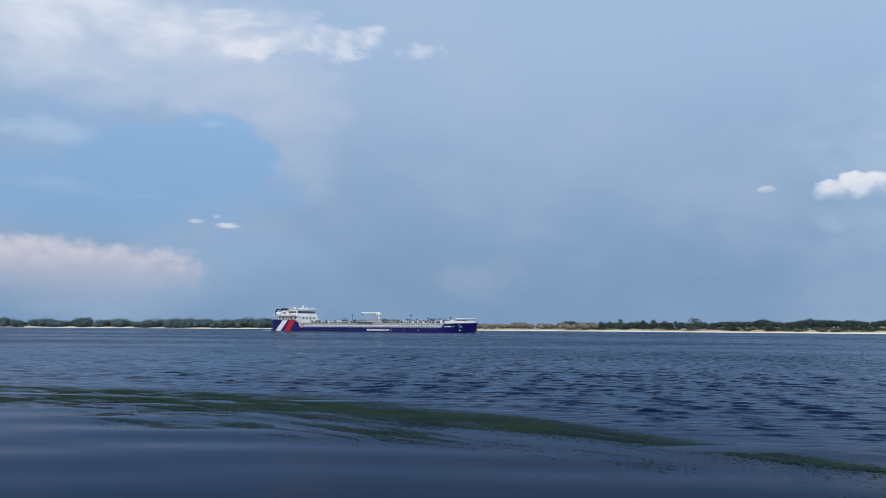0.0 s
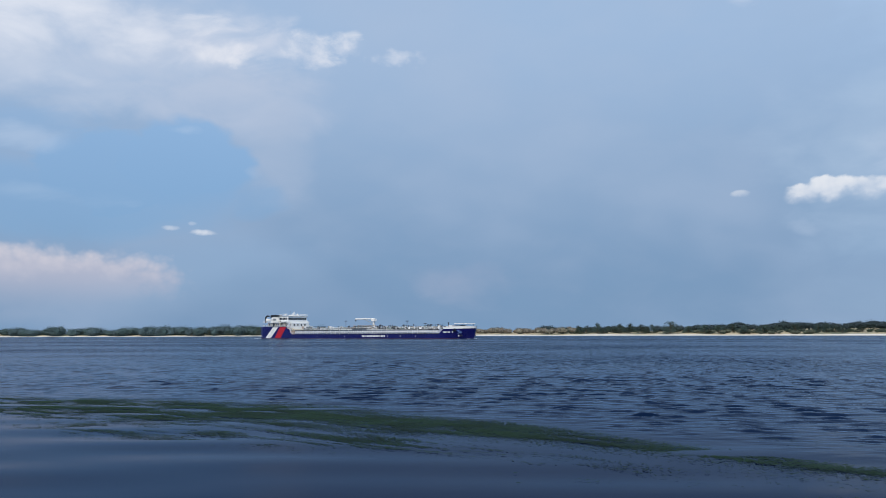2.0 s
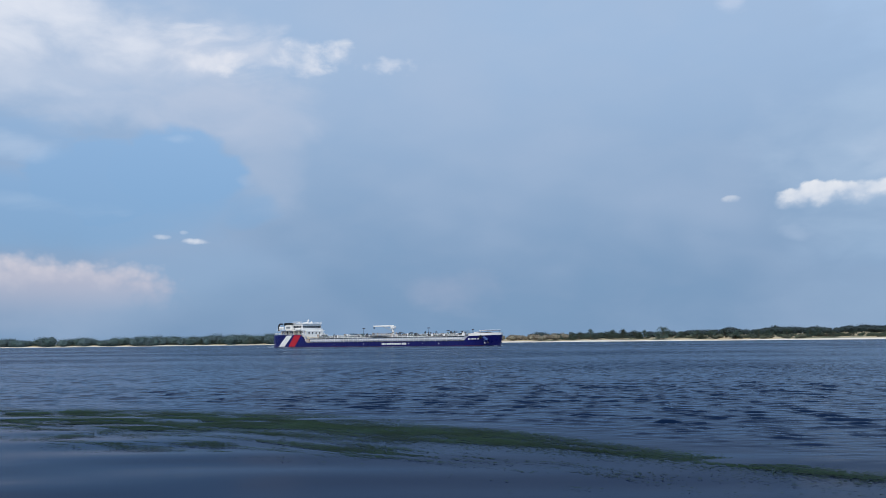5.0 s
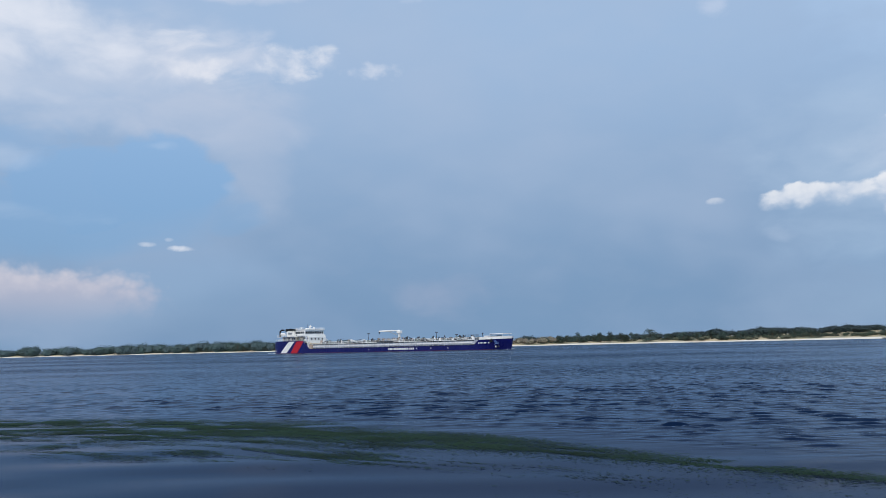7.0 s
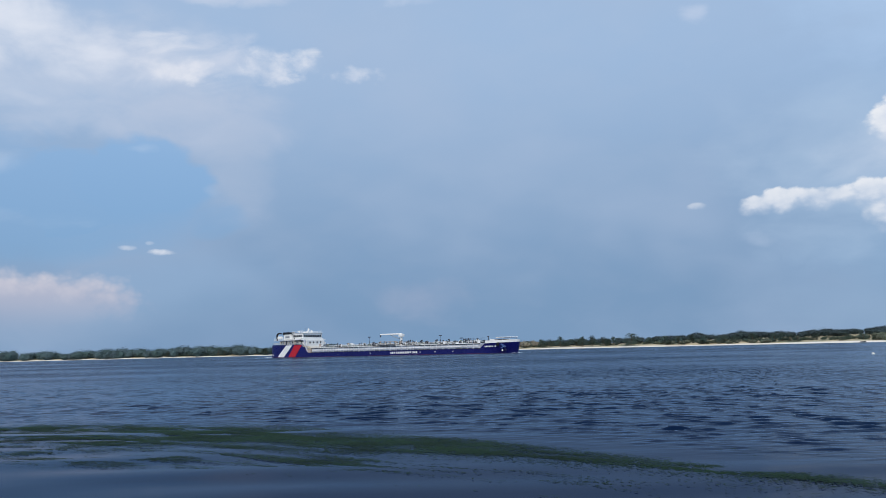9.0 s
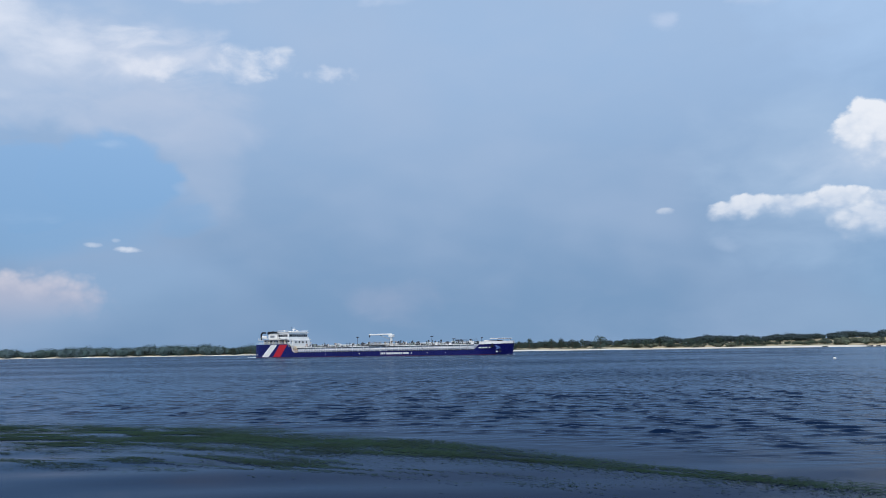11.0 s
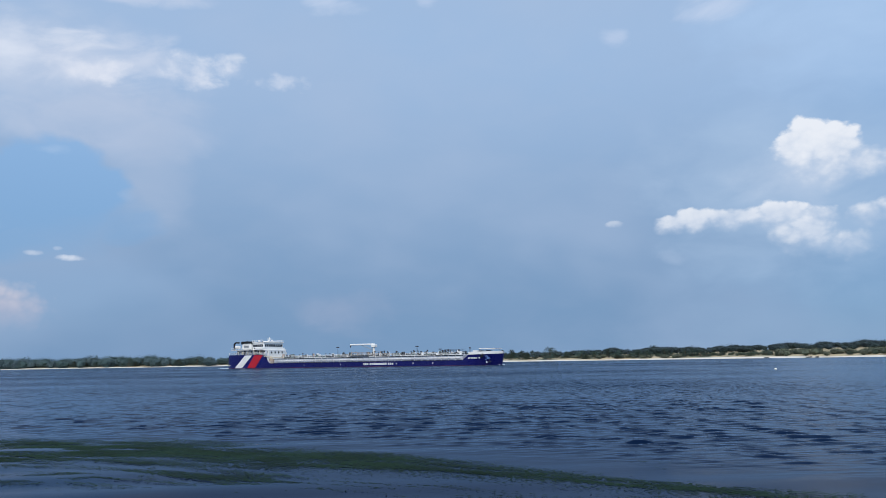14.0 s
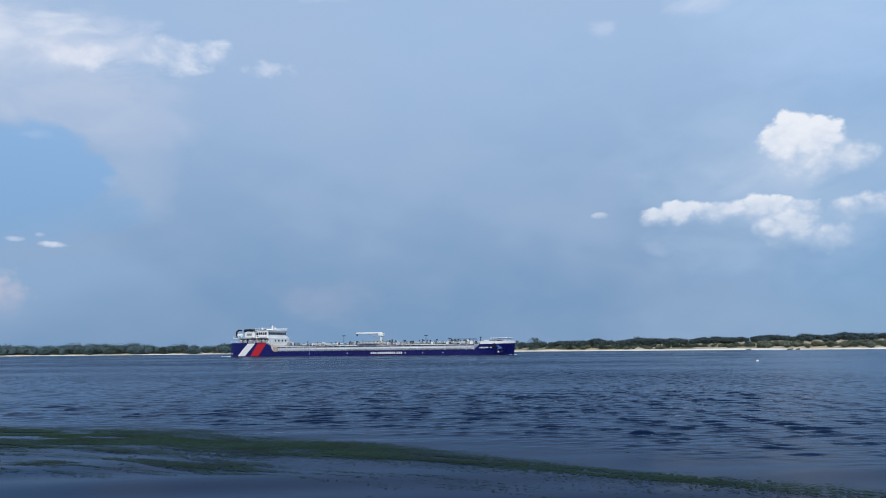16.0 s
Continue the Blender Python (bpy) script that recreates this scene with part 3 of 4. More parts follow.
def make_woods():
    """Woods too dense to count: the ridge on one side, the long belt on the other, the bushes before the ridge."""
    rng = np.random.default_rng(21)
    ridge, belt, bushes = [], [], []
    for i in range(620):
        az = rng.uniform(8.5, 62)
        x, y, z = at_bank(az, rng.uniform(150, 300))
        h = rng.uniform(5.0, 6.8) if az < 27 else rng.uniform(4.6, 6.0)
        h *= 1 + 0.35 * noise.noise(Vector((az * 0.6, 8, 1))) + 0.18 * noise.noise(Vector((az * 2.1, 3, 1)))
        ridge.append((x, y, z + h * 0.42, h * rng.uniform(0.6, 1.0), h * 0.52))
    for i in range(380):
        az = rng.uniform(17, 60)
        x, y, z = at_bank(az, rng.uniform(18, 50) if az < 32 else rng.uniform(18, 110))
        h = rng.uniform(1.6, 3.0) if az < 30 else rng.uniform(2.2, 4.0)
        if noise.noise(Vector((x * 0.025, y * 0.025, 6))) > (-0.02 if az < 30 else -0.25):
            bushes.append((x, y, z + h * 0.4, h * rng.uniform(0.6, 1.0), h * 0.55))
    for i in range(420):
        az = rng.uniform(-62, -3)
        x, y, z = at_bank(az, rng.uniform(9, 75))
        lift = 0.5 * noise.noise(Vector((az * 0.62, 1, 2))) + 0.3 * noise.noise(Vector((az * 1.7, 6, 2)))
        h = rng.uniform(7.8, 10.4) * (1 + lift) * (1 if az < -9 else 0.8)
        belt.append((x, y, z + h * 0.38, h * rng.uniform(0.6, 1.0), h * 0.6))
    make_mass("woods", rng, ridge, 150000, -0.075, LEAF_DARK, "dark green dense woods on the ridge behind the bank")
    make_mass("bush_belt", rng, bushes, 70000, -0.085, LEAF_BUSH, "grey-olive willow bushes along the sandy bank", "bushes")
    make_mass("tree_belt", rng, belt, 220000, -0.058, LEAF_HAZED, "rounded tree belt along the far bank, haze painted into its green")


def make_scrub():
    """Grey-brown thicket where the bank runs out behind the tanker's bow."""
    rng = np.random.default_rng(23)
    crowns = []
    for i in range(230):
        az = rng.uniform(-5, 11.5)
        x, y, z = at_bank(az, rng.uniform(22, 110))
        h = rng.uniform(3.5, 6.0) * (1 + 0.3 * noise.noise(Vector((az * 0.8, 5, 2))))
        crowns.append((x, y, z + h * 0.42, h * 0.65, h * 0.5))
    return make_mass("thicket", rng, crowns, 50000, -0.085, LEAF_DRY, "grey-brown half-bare thicket behind the beach", "thicket")


# ---- the tanker: x forward from amidships, y to port, z up from the waterline ----
BOW, BEAM = 70.0, 8.2


def half_breadth(x):
    if x < -66:
        return BEAM - 0.9 * ((-66 - x) / 4) ** 2
    if x > 52:
        q = min(1.0, (x - 52) / 18)
        return BEAM * max(0.0, 1 - q ** 3.1) ** 0.62
    return BEAM


def deck_line(x):
    for x0, z0, x1, z1 in ((-71, 6.2, -48.8, 6.2), (-48.8, 6.2, -44, 2.0), (-44, 2.0, 55.5, 2.0), (55.5, 2.0, 58.2, 4.3), (58.2, 4.3, 71, 4.6)):
        if x <= x1:
            return z0 + (z1 - z0) * (x - x0) / (x1 - x0)
    return 4.6


STATIONS = [-70, -69, -67.5, -66, -60, -54, -48.8, -47.5, -45.8, -44, -30, -10, 10, 30, 50, 52, 54, 55.5, 56.8, 58.2, 60, 61.5, 63, 64.5, 66, 67.2, 68.2, 69, 69.6, 69.95]


def loft(rows_of):
    """Skin closed rings of points, one ring a station, and close both ends."""
    bm = bmesh.new()
    rings = [[bm.verts.new(p) for p in ring] for ring in rows_of]
    n = len(rings[0])
    for a, b in zip(rings, rings[1:]):
        for i in range(n):
            j = (i + 1) % n
            bm.faces.new((a[i], a[j], b[j], b[i]))
    bm.faces.new(rings[0]), bm.faces.new(rings[-1][::-1])
    bmesh.ops.recalc_face_normals(bm, faces=bm.faces)
    return bm


def flare(x, z):
    """How far the bow draws in and back towards the water."""
    q = max(0.0, (x - 56) / 14)
    return 1 - 0.28 * q * max(0.0, 1 - z / 4.6)


def hull_rings(z0, z1, grow=0.0, top=None):
    rings = []
    for x in STATIONS:
        b = half_breadth(x) + grow
        zt = top(x) if top else z1
        zs = [z0 + (zt - z0) * q for q in (0, 0.33, 0.66, 1.0)]
        left = [(x - 0.9 * max(0, (x - 60) / 10) * (1 - max(0, z) / 4.6), b * flare(x, z), z) for z in zs]
        rings.append(left + [(px, -py, pz) for px, py, pz in left[::-1]])
    return rings


def window_row(parent, xs, y, z, w, h, out):
    """Panes let into one side of a deckhouse."""
    me = mesh_of("window", box(-w / 2, w / 2, -0.05, 0.05, -h / 2, h / 2, 0.02), GLASS)
    for x in xs:
        part("window", me, GLASS, parent, "", pose(x, y + out * 0.02, z))


def railing(parent, pts, height=1.0, step=2.0, mat=WHITE, r=0.045, rails=2):
    """Stanchions and rails along a line of points."""
    post = mesh_of("stanchion", rod((0, 0, 0), (0, 0, height), r, 5), mat)
    for a, b in zip(pts, pts[1:]):
        a, b = Vector(a), Vector(b)
        n = max(1, round((b - a).length / step))
        for i in range(n):
            part("stanchion", post, mat, parent, "", Matrix.Translation(a.lerp(b, i / n)))
        for q in range(rails):
            up = Vector((0, 0, height * (1 - q / rails)))
            part("rail", rod(a + up, b + up, r * 0.8, 5), mat, parent)


def lettering(parent, x0, x1, z, h, words, y, mat=WHITE):
    """Unreadable writing: plain upright bars, so many in each word."""
    n = sum(words) + 0.5 * (len(words) - 1)
    step, x = (x1 - x0) / n, x0
    me = mesh_of("letter_bar", box(-step * 0.36, step * 0.36, -0.02, 0.02, -h / 2, h / 2, 0), mat)
    for word in words:
        for i in range(word):
            part("letter_bar", me, mat, parent, "", pose(x + step * (i + 0.5), y, z))
        x += step * (word + 0.5)


def make_tanker():
    ship = tagged(new("tanker"), "long blue river tanker with white deckhouse and red-white stripes", "ship")
    rng = np.random.default_rng(3)
    hull = part("hull", loft(hull_rings(-1.5, 0, top=deck_line)), BLUE, ship, "glossy deep blue steel hull")
    part("boot_stripe", loft(hull_rings(-0.6, 0.08, 0.025)), BOOT, hull, "dull red antifouling band at the waterline")
    for side in (-1, 1):
        d = 0.05 * -side
        y = side * (BEAM + 0.0)
        part("stripe", slab([(-65.0, 0.18), (-60.6, 0.18), (-54.6, 5.95), (-59.0, 5.95)], y, d), WHITE, hull, "white slanting funnel-line stripe")
        part("stripe", slab([(-57.4, 0.18), (-52.6, 0.18), (-48.0, 5.95), (-53.2, 5.95)], y, d), RED, hull, "red slanting stripe")
        lettering(hull, 7.7, 23.2, 1.12, 0.86, (3, 9, 3), side * (BEAM + 0.04))
        lettering(hull, -69.0, -66.8, 1.3, 0.45, (5,), side * (BEAM - 0.33))
        for x in (-24, -4, 24.6, 32.7, 42):
            part("draught_mark", box(x - 0.2, x + 0.2, y - 0.03, y + 0.03, 0.85, 1.35, 0), WHITE, hull)
        for x in range(-40, 56, 8):
            part("fender_plate", box(x - 0.1, x + 0.1, y - 0.06, y + 0.06, 0.3, 1.95, 0.02), BLUE, hull)
        part("gunwale", box(-44, 55.4, y - 0.09, y + 0.09, 1.9, 2.06, 0.03), BLUE, hull)
    # forecastle: white bulwark round the bow, winch cover, anchors, foremast
    ring = []
    for x in [q for q in STATIONS if q >= 58.2]:
        b = half_breadth(x)
        z = deck_line(x)
        ring.append([(x, b + 0.03, z - 0.1), (x, b + 0.06, z + 0.95), (x, b * 0.96 - 0.1, z + 0.95), (x, b * 0.96 - 0.1, z - 0.1)])
    for side in (-1, 1):
        part("bulwark", loft([[(px, side * py, pz) for px, py, pz in r] for r in ring]), WHITE, ship, "white bow bulwark")
    part("winch_cover", box(60.5, 67.8, -3.2, 3.2, 6.35, 6.7, 0.1), WHITE, ship, "flat white cover over the anchor winches")
    for x in (61, 67):
        for y in (-2.9, 2.9):
            part("cover_post", rod((x, y, 4.4), (x, y, 6.4), 0.12), GREY, ship)
    part("winch", rod((63.5, -1.8, 5.3), (63.5, 1.8, 5.3), 0.6, 12), DARK, ship)
    part("forecastle_house", box(58.4, 60.4, -4.4, 4.4, 4.2, 5.9, 0.08), WHITE, ship)
    mast = part("foremast", rod((55.0, 0, 4.0), (55.0, 0, 7.3), 0.2, 8, r2=0.12), DARK, ship)
    part("mast_light", box(54.7, 55.3, -0.3, 0.3, 6.8, 7.2), DARK, mast)
    for side in (-1, 1):
        b = half_breadth(66.2) * 0.93
        part("anchor_pocket", box(62.6, 64.0, side * (half_breadth(63.3) * 0.9 - 0.2), side * (half_breadth(63.3) * 0.9 + 0.62), 3.1, 4.6, 0.1), BLACK, hull)
        anchor = part("anchor", rod((66.2, side * (b + 0.1), 1.2), (66.0, side * (b + 0.35), 2.9), 0.12), DARK, ship, "dark steel anchor stowed at the bow")
        part("fluke", box(65.6, 66.8, side * (b - 0.1), side * (b + 0.2), 1.0, 1.4, 0.08), DARK, anchor)
        part("hull_mark", slab([(64.6, 0.9), (65.4, 0.9), (65.2, 1.5), (64.8, 1.5)], side * (half_breadth(65) * 0.86 + 0.22), 0.05), WHITE, hull)
        # pale emblem on the bow, two crossed strokes
        for x0, x1, z0, z1 in ((64.5, 65.9, 3.7, 2.3), (64.9, 66.3, 3.9, 2.5), (64.6, 66.2, 2.1, 3.0)):
            out0, out1 = half_breadth(x0) * flare(x0, z0) + 0.03, half_breadth(x1) * flare(x1, z1) + 0.03
            part("emblem_stroke", rod((x0, side * out0, z0), (x1, side * out1, z1), 0.13, 6), PALE_BLUE, hull, "pale blue emblem stroke on the bow")
        for i in range(8):
            if i == 6:
                continue
            x = 57.9 + i * 0.62
            part("letter_bar", box(x, x + 0.42, side * (half_breadth(x + 0.2) * flare(x, 2.9) + 0.05), side * (half_breadth(x + 0.2) * flare(x, 2.9) - 0.05), 2.6, 3.15, 0), WHITE, hull)
    # cargo trunk along the middle, with stiffeners, tank lids and pipes
    trunk = part("cargo_trunk", box(-43, 55, -6.7, 6.7, 1.9, 4.3, 0.12), GREY, ship, "long pale grey cargo trunk deck")
    rib = mesh_of("stiffener", box(-0.09, 0.09, -0.22, 0.22, 1.95, 4.2, 0), GREY)
    for side in (-1, 1):
        for x in np.arange(-41, 55, 3.2):
            part("stiffener", rib, GREY, trunk, "", pose(float(x), side * 6.78, 0))
        part("coaming", box(-43, 55, side * 6.85 - 0.3, side * 6.85 + 0.3, 4.22, 4.46, 0.03), WHITE, trunk, "white edge along the trunk top")
        part("side_pipe", rod((-42, side * 7.15, 3.15), (54, side * 7.15, 3.15), 0.13, 7), WHITE, trunk, "white service pipe along the trunk side")
        # dark strip added as the shade below the coaming
        part("coaming_shade", box(-43, 55, side * 6.76 - 0.1, side * 6.76 + 0.1, 3.92, 4.2, 0), DARK, trunk)
        # dark strip along the foot of the trunk side
        part("foot_strip", box(-42.8, 54.8, side * 6.8 - 0.06, side * 6.8 + 0.06, 2.02, 2.35, 0), DARK, trunk)
        railing(ship, [(-43, side * 6.6, 4.45), (55, side * 6.6, 4.45)], 1.0, 3.0, WHITE, 0.05)
        railing(ship, [(-43.5, side * 8.0, 2.05), (55, side * 8.0, 2.05)], 1.0, 3.0, GREY, 0.05)
    for y, r, z in ((-2.2, 0.22, 5.0), (-1.4, 0.18, 4.95), (-0.5, 0.25, 5.05), (0.8, 0.2, 5.0), (1.8, 0.16, 4.95)):
        part("cargo_pipe", rod((-42, y, z), (53, y, z), r, 8), PIPE, ship, "long grey cargo pipe")
    stand = mesh_of("pipe_stand", box(-0.12, 0.12, -2.8, 2.8, 4.25, 5.3, 0.02), DARK)
    for x in range(-40, 54, 6):
        part("pipe_stand", stand, DARK, ship, "", pose(x, 0, 0))
    lid = mesh_of("tank_hatch", rod((0, 0, 4.2), (0, 0, 5.0), 0.7, 12), DECK)
    vent = mesh_of("vent_post", rod((0, 0, 4.2), (0, 0, 6.2), 0.13, 7), DARK)
    cap = mesh_of("vent_cap", rod((0, 0, 6.1), (0, 0, 6.5), 0.3, 8, r2=0.2), DARK)
    for i, x in enumerate(np.arange(-38, 53, 7.6)):
        for y in (-4.6, 4.4):
            part("tank_hatch", lid, DECK, ship, "", pose(float(x), y, 0))
            v = part("vent_post", vent, DARK, ship, "", pose(float(x) + 2.1, y * 0.8, rng.uniform(-0.7, 0.15)))
            part("vent_cap", cap, DARK, v)
    for i in range(130):
        x, y, h = rng.uniform(-40, 53), rng.uniform(-6, 5), rng.uniform(0.5, 2.0)
        w = rng.uniform(0.12, 0.5)
        part("valve_gear", box(x - w, x + w, y - w, y + w, 4.25, 4.3 + h, 0.08), (DARK, DECK, DARK, WHITE, DARK, RUST)[i % 6], ship)
    # manifold and hose crane amidships
    for x in (1.5, 3.2, 4.9, 6.6, 8.3):
        part("manifold", rod((x, -7.2, 5.0), (x, 7.2, 5.0), 0.24, 8), PIPE, ship)
    for x in (0.6, 3.6, 6.4, 9.4, 12.5, 15.5):
        for y in (-6.3, -3.2):
            part("frame_post", box(x - 0.11, x + 0.11, y - 0.11, y + 0.11, 4.3, 6.3 + 0.5 * math.sin(x), 0), RUST if y < -5 else DARK, ship)
    for z in (5.5, 6.2):
        part("frame_beam", box(0.6, 15.5, -6.38, -6.22, z - 0.07, z + 0.07, 0), RUST, ship)
    part("drip_tray", box(0.4, 10.0, -7.4, -5.4, 4.46, 4.7, 0.03), DARK, ship)
    for i in range(26):
        x, h = rng.uniform(8, 52), rng.uniform(1.0, 2.3)
        y = rng.uniform(-6, 0)
        post = part("valve_post", rod((x, y, 4.3), (x, y, 4.3 + h), 0.1, 6), (DARK, PIPE)[i % 2], ship)
        part("valve_wheel", rod((x, y - 0.12, 4.2 + h), (x, y + 0.12, 4.2 + h), 0.34, 9), DARK, post)
    crane = part("hose_crane", rod((8.0, 0, 4.2), (8.0, 0, 8.9), 0.55, 12), WHITE, ship, "white hose-handling deck crane with its boom lowered level")
    part("crane_head", box(6.9, 9.2, -0.9, 0.9, 8.3, 9.6, 0.15), WHITE, crane)
    part("boom", box(-4.6, 8.4, -0.38, 0.38, 9.35, 10.0, 0.1), WHITE, crane)
    part("boom_ram", rod((7.6, 0, 7.2), (1.5, 0, 9.4), 0.16, 8), PIPE, crane)
    part("hook", box(-4.7, -4.2, -0.2, 0.2, 8.5, 9.4, 0.06), DARK, crane)
    for x, top in ((-11.4, 8.9), (29.9, 8.4), (41.1, 7.0)):
        post = part("light_mast", rod((x, 0, 4.2), (x, 0, top), 0.13, 7, r2=0.09), DARK, ship)
        part("lamp_head", box(x - 0.7, x + 0.7, -0.3, 0.3, top - 0.35, top, 0.06), DARK, post)
    part("gangway", box(43.5, 53.5, -0.7, 0.7, 5.5, 5.65, 0.02), DARK, ship, "raised catwalk to the forecastle")
    railing(ship, [(43.5, -0.7, 5.65), (53.5, -0.7, 5.65)], 0.9, 1.4, DARK, 0.06)
    for x in (44, 48.5, 53):
        part("gangway_leg", box(x - 0.15, x + 0.15, -0.6, 0.6, 4.2, 5.5, 0), DARK, ship)
    # deckhouse aft: poop house, two upper tiers, wheelhouse, funnels
    part("poop_house", box(-66.5, -46.5, -5.6, 5.6, 6.1, 8.5, 0.12), WHITE, ship, "white poop deckhouse")
    part("boat_deck", box(-68.2, -47.0, -7.7, 7.7, 8.35, 8.55, 0.04), WHITE, ship)
    window_row(ship, [-65.2 + 2.0 * i for i in range(7)], -5.6, 7.4, 0.8, 0.9, -1)
    part("wheelhouse", box(-55.4, -48.6, -6.8, 6.8, 8.5, 11.9, 0.15), WHITE, ship, "white wheelhouse with a band of dark windows")
    part("bridge_roof", box(-55.8, -48.2, -7.1, 7.1, 11.8, 12.1, 0.08), WHITE, ship)
    part("roof_unit", box(-53.5, -50.0, -2.0, 2.0, 12.1, 12.7, 0.1), WHITE, ship)
    window_row(ship, [-54.7 + 1.22 * i for i in range(5)], -6.8, 10.4, 1.0, 1.1, -1)
    for i in range(10):
        part("window", box(-48.64, -48.53, -6.3 + 1.27 * i, -5.25 + 1.27 * i, 9.85, 10.95, 0.02), GLASS, ship)
    part("front_house", box(-51.5, -46.4, -6.3, 6.3, 2.0, 8.34, 0.12), WHITE, ship, "white lower deckhouse front")
    # bridge front and wings, roof rail, lamps and domes
    for side in (-1, 1):
        part("bridge_wing", box(-52.6, -48.8, side * 6.7, side * 8.1, 8.5, 9.5, 0.06), WHITE, ship, "white bridge wing with solid dodger")
        railing(ship, [(-55.6, side * 7.0, 12.1), (-48.4, side * 7.0, 12.1)], 0.85, 1.2, WHITE, 0.06)
        part("life_raft", rod((-57.2, side * 7.2, 9.0), (-55.8, side * 7.2, 9.0), 0.42, 10), WHITE, ship, "white life raft canister")
        part("life_raft", rod((-47.9, side * 7.3, 6.75), (-46.9, side * 7.3, 6.75), 0.45, 10), WHITE, ship, "white life raft canister")
        for x in (-54.2, -50.6):
            part("deck_beam", box(x - 0.12, x + 0.12, side * 5.6, side * 7.7, 6.2, 8.36, 0), CREAM, ship)
        for x in (-64.2, -61.6, -58.4):
            post = part("deck_ventilator", rod((x, side * 6.9, 6.2), (x, side * 6.9, 7.4), 0.22, 8), CREAM, ship)
            part("cowl", rod((x, side * 6.9, 7.3), (x, side * 6.9, 7.65), 0.42, 8, r2=0.3), CREAM, post)
        part("promenade_deck", box(-51.5, -44.6, side * 6.1, side * 7.9, 5.1, 5.28, 0.03), CREAM, ship, "cream side deck before the house")
        railing(ship, [(-48.4, side * 7.8, 5.28), (-44.7, side * 7.8, 5.28)], 1.0, 1.0, WHITE, 0.06)
        part("promenade_post", box(-45.0, -44.8, side * 7.6, side * 7.8, 2.0, 5.2, 0), CREAM, ship)
    for x, y, r in ((-54.6, -3.5, 0.45), (-52.8, 3.6, 0.55), (-49.3, -2.6, 0.4)):
        bm = bmesh.new()
        bmesh.ops.create_uvsphere(bm, u_segments=12, v_segments=8, radius=r, matrix=Matrix.Translation((x, y, 12.5 + r * 0.6)))
        post = part("dome_post", rod((x, y, 12.0), (x, y, 12.6), 0.1, 6), WHITE, ship)
        part("aerial_dome", bm, WHITE, post, "white aerial dome")
    window_row(ship, [-54.4 + 1.5 * i for i in range(4)], -6.8, 9.15, 0.55, 0.55, -1)
    for x in (-61.5, -55.9, -52.9):
        part("house_door", box(x - 0.4, x + 0.4, -5.67, -5.55, 6.3, 8.2, 0.02), DARK, ship)
    part("front_step", box(-46.4, -44.9, -5.4, 5.4, 2.0, 5.1, 0.1), CREAM, ship, "cream lower house front")
    for y in (-4.2, -1.6, 1.0, 3.6):
        part("window", box(-44.95, -44.84, y, y + 0.7, 3.6, 4.4, 0.02), GLASS, ship)
    for y in (-4.5, -2.0, 0.5, 3.0):
        part("window", box(-46.45, -46.34, y, y + 0.8, 6.7, 7.6, 0.02), GLASS, ship)
    window_row(ship, [-50.4, -48.9, -47.4], -6.3, 7.2, 1.0, 1.1, -1)
    part("house_door", box(-47.9, -47.0, -6.37, -6.27, 2.3, 4.3, 0.02), DARK, ship)
    part("deck_store", box(-45.5, -42.6, -7.6, -5.2, 2.0, 4.0, 0.1), RUST, ship, "buff painted deck store")
    for x0, x1, y in ((-62.6, -56.6, -5.4), (-62.6, -56.6, 5.4)):
        fun = part("funnel", box(x0, x1, y - 1.4, y + 1.4, 8.5, 11.7, 0.5), WHITE, ship, "white funnel casing with a black top")
        arch = [(x0 - 0.15 + 0.4 * (1 - math.cos(a)), 11.2 + 1.35 * math.sin(a)) for a in (0, 0.5, 1.0, 1.57)]
        part("funnel_top", slab(arch + [(x1 - 0.6, 12.5), (x1 + 0.15, 12.1), (x1 + 0.15, 11.75), (x0 + 1.5, 11.7), (x0 + 0.9, 11.2)], y + 1.55, 3.1), BLACK, fun, "black arched funnel top")
        part("louvre", box(x0 + 1.6, x1 - 1.4, y - 1.46, y + 1.46, 9.5, 10.6, 0.03), PIPE, fun)
        part("exhaust", rod(((x0 + x1) / 2 - 0.4, y, 12.0), ((x0 + x1) / 2 - 0.9, y, 12.7), 0.3, 8), BLACK, fun)
    for y in (-6.2, 6.2):
        davit = part("boat_davit", rod((-67.6, y, 8.4), (-67.6, y, 11.4), 0.4, 8), BLACK, ship, "black boat davit arched over the boat deck")
        part("davit_arm", rod((-67.6, y, 11.3), (-66.4, y, 12.2), 0.4, 8), BLACK, davit)
        part("davit_head", rod((-66.5, y, 12.15), (-64.6, y, 12.0), 0.38, 8), BLACK, davit)
        part("rescue_boat", box(-66.8, -64.0, y - 0.9, y + 0.9, 9.2, 10.6, 0.4), WHITE, ship, "white rescue boat in its davit")
    mast = part("radar_mast", rod((-51.5, 0, 12.1), (-51.5, 0, 14.4), 0.18, 8), WHITE, ship)
    part("radar_bar", box(-52.6, -50.4, -0.15, 0.15, 13.4, 13.7, 0.04), WHITE, mast)
    part("aerial", rod((-48.5, -5, 12.1), (-48.5, -5, 14.6), 0.04, 5), DARK, ship)
    railing(ship, [(-69.6, -7.2, 6.2), (-66, -8.0, 6.2), (-47.6, -8.0, 6.2)], 1.0, 1.6, WHITE, 0.06)
    railing(ship, [(-69.6, 7.2, 6.2), (-69.6, -7.2, 6.2)], 1.0, 1.6, WHITE, 0.06)
    railing(ship, [(-68.0, -7.8, 8.5), (-57, -7.8, 8.5)], 1.0, 1.6, WHITE, 0.06)
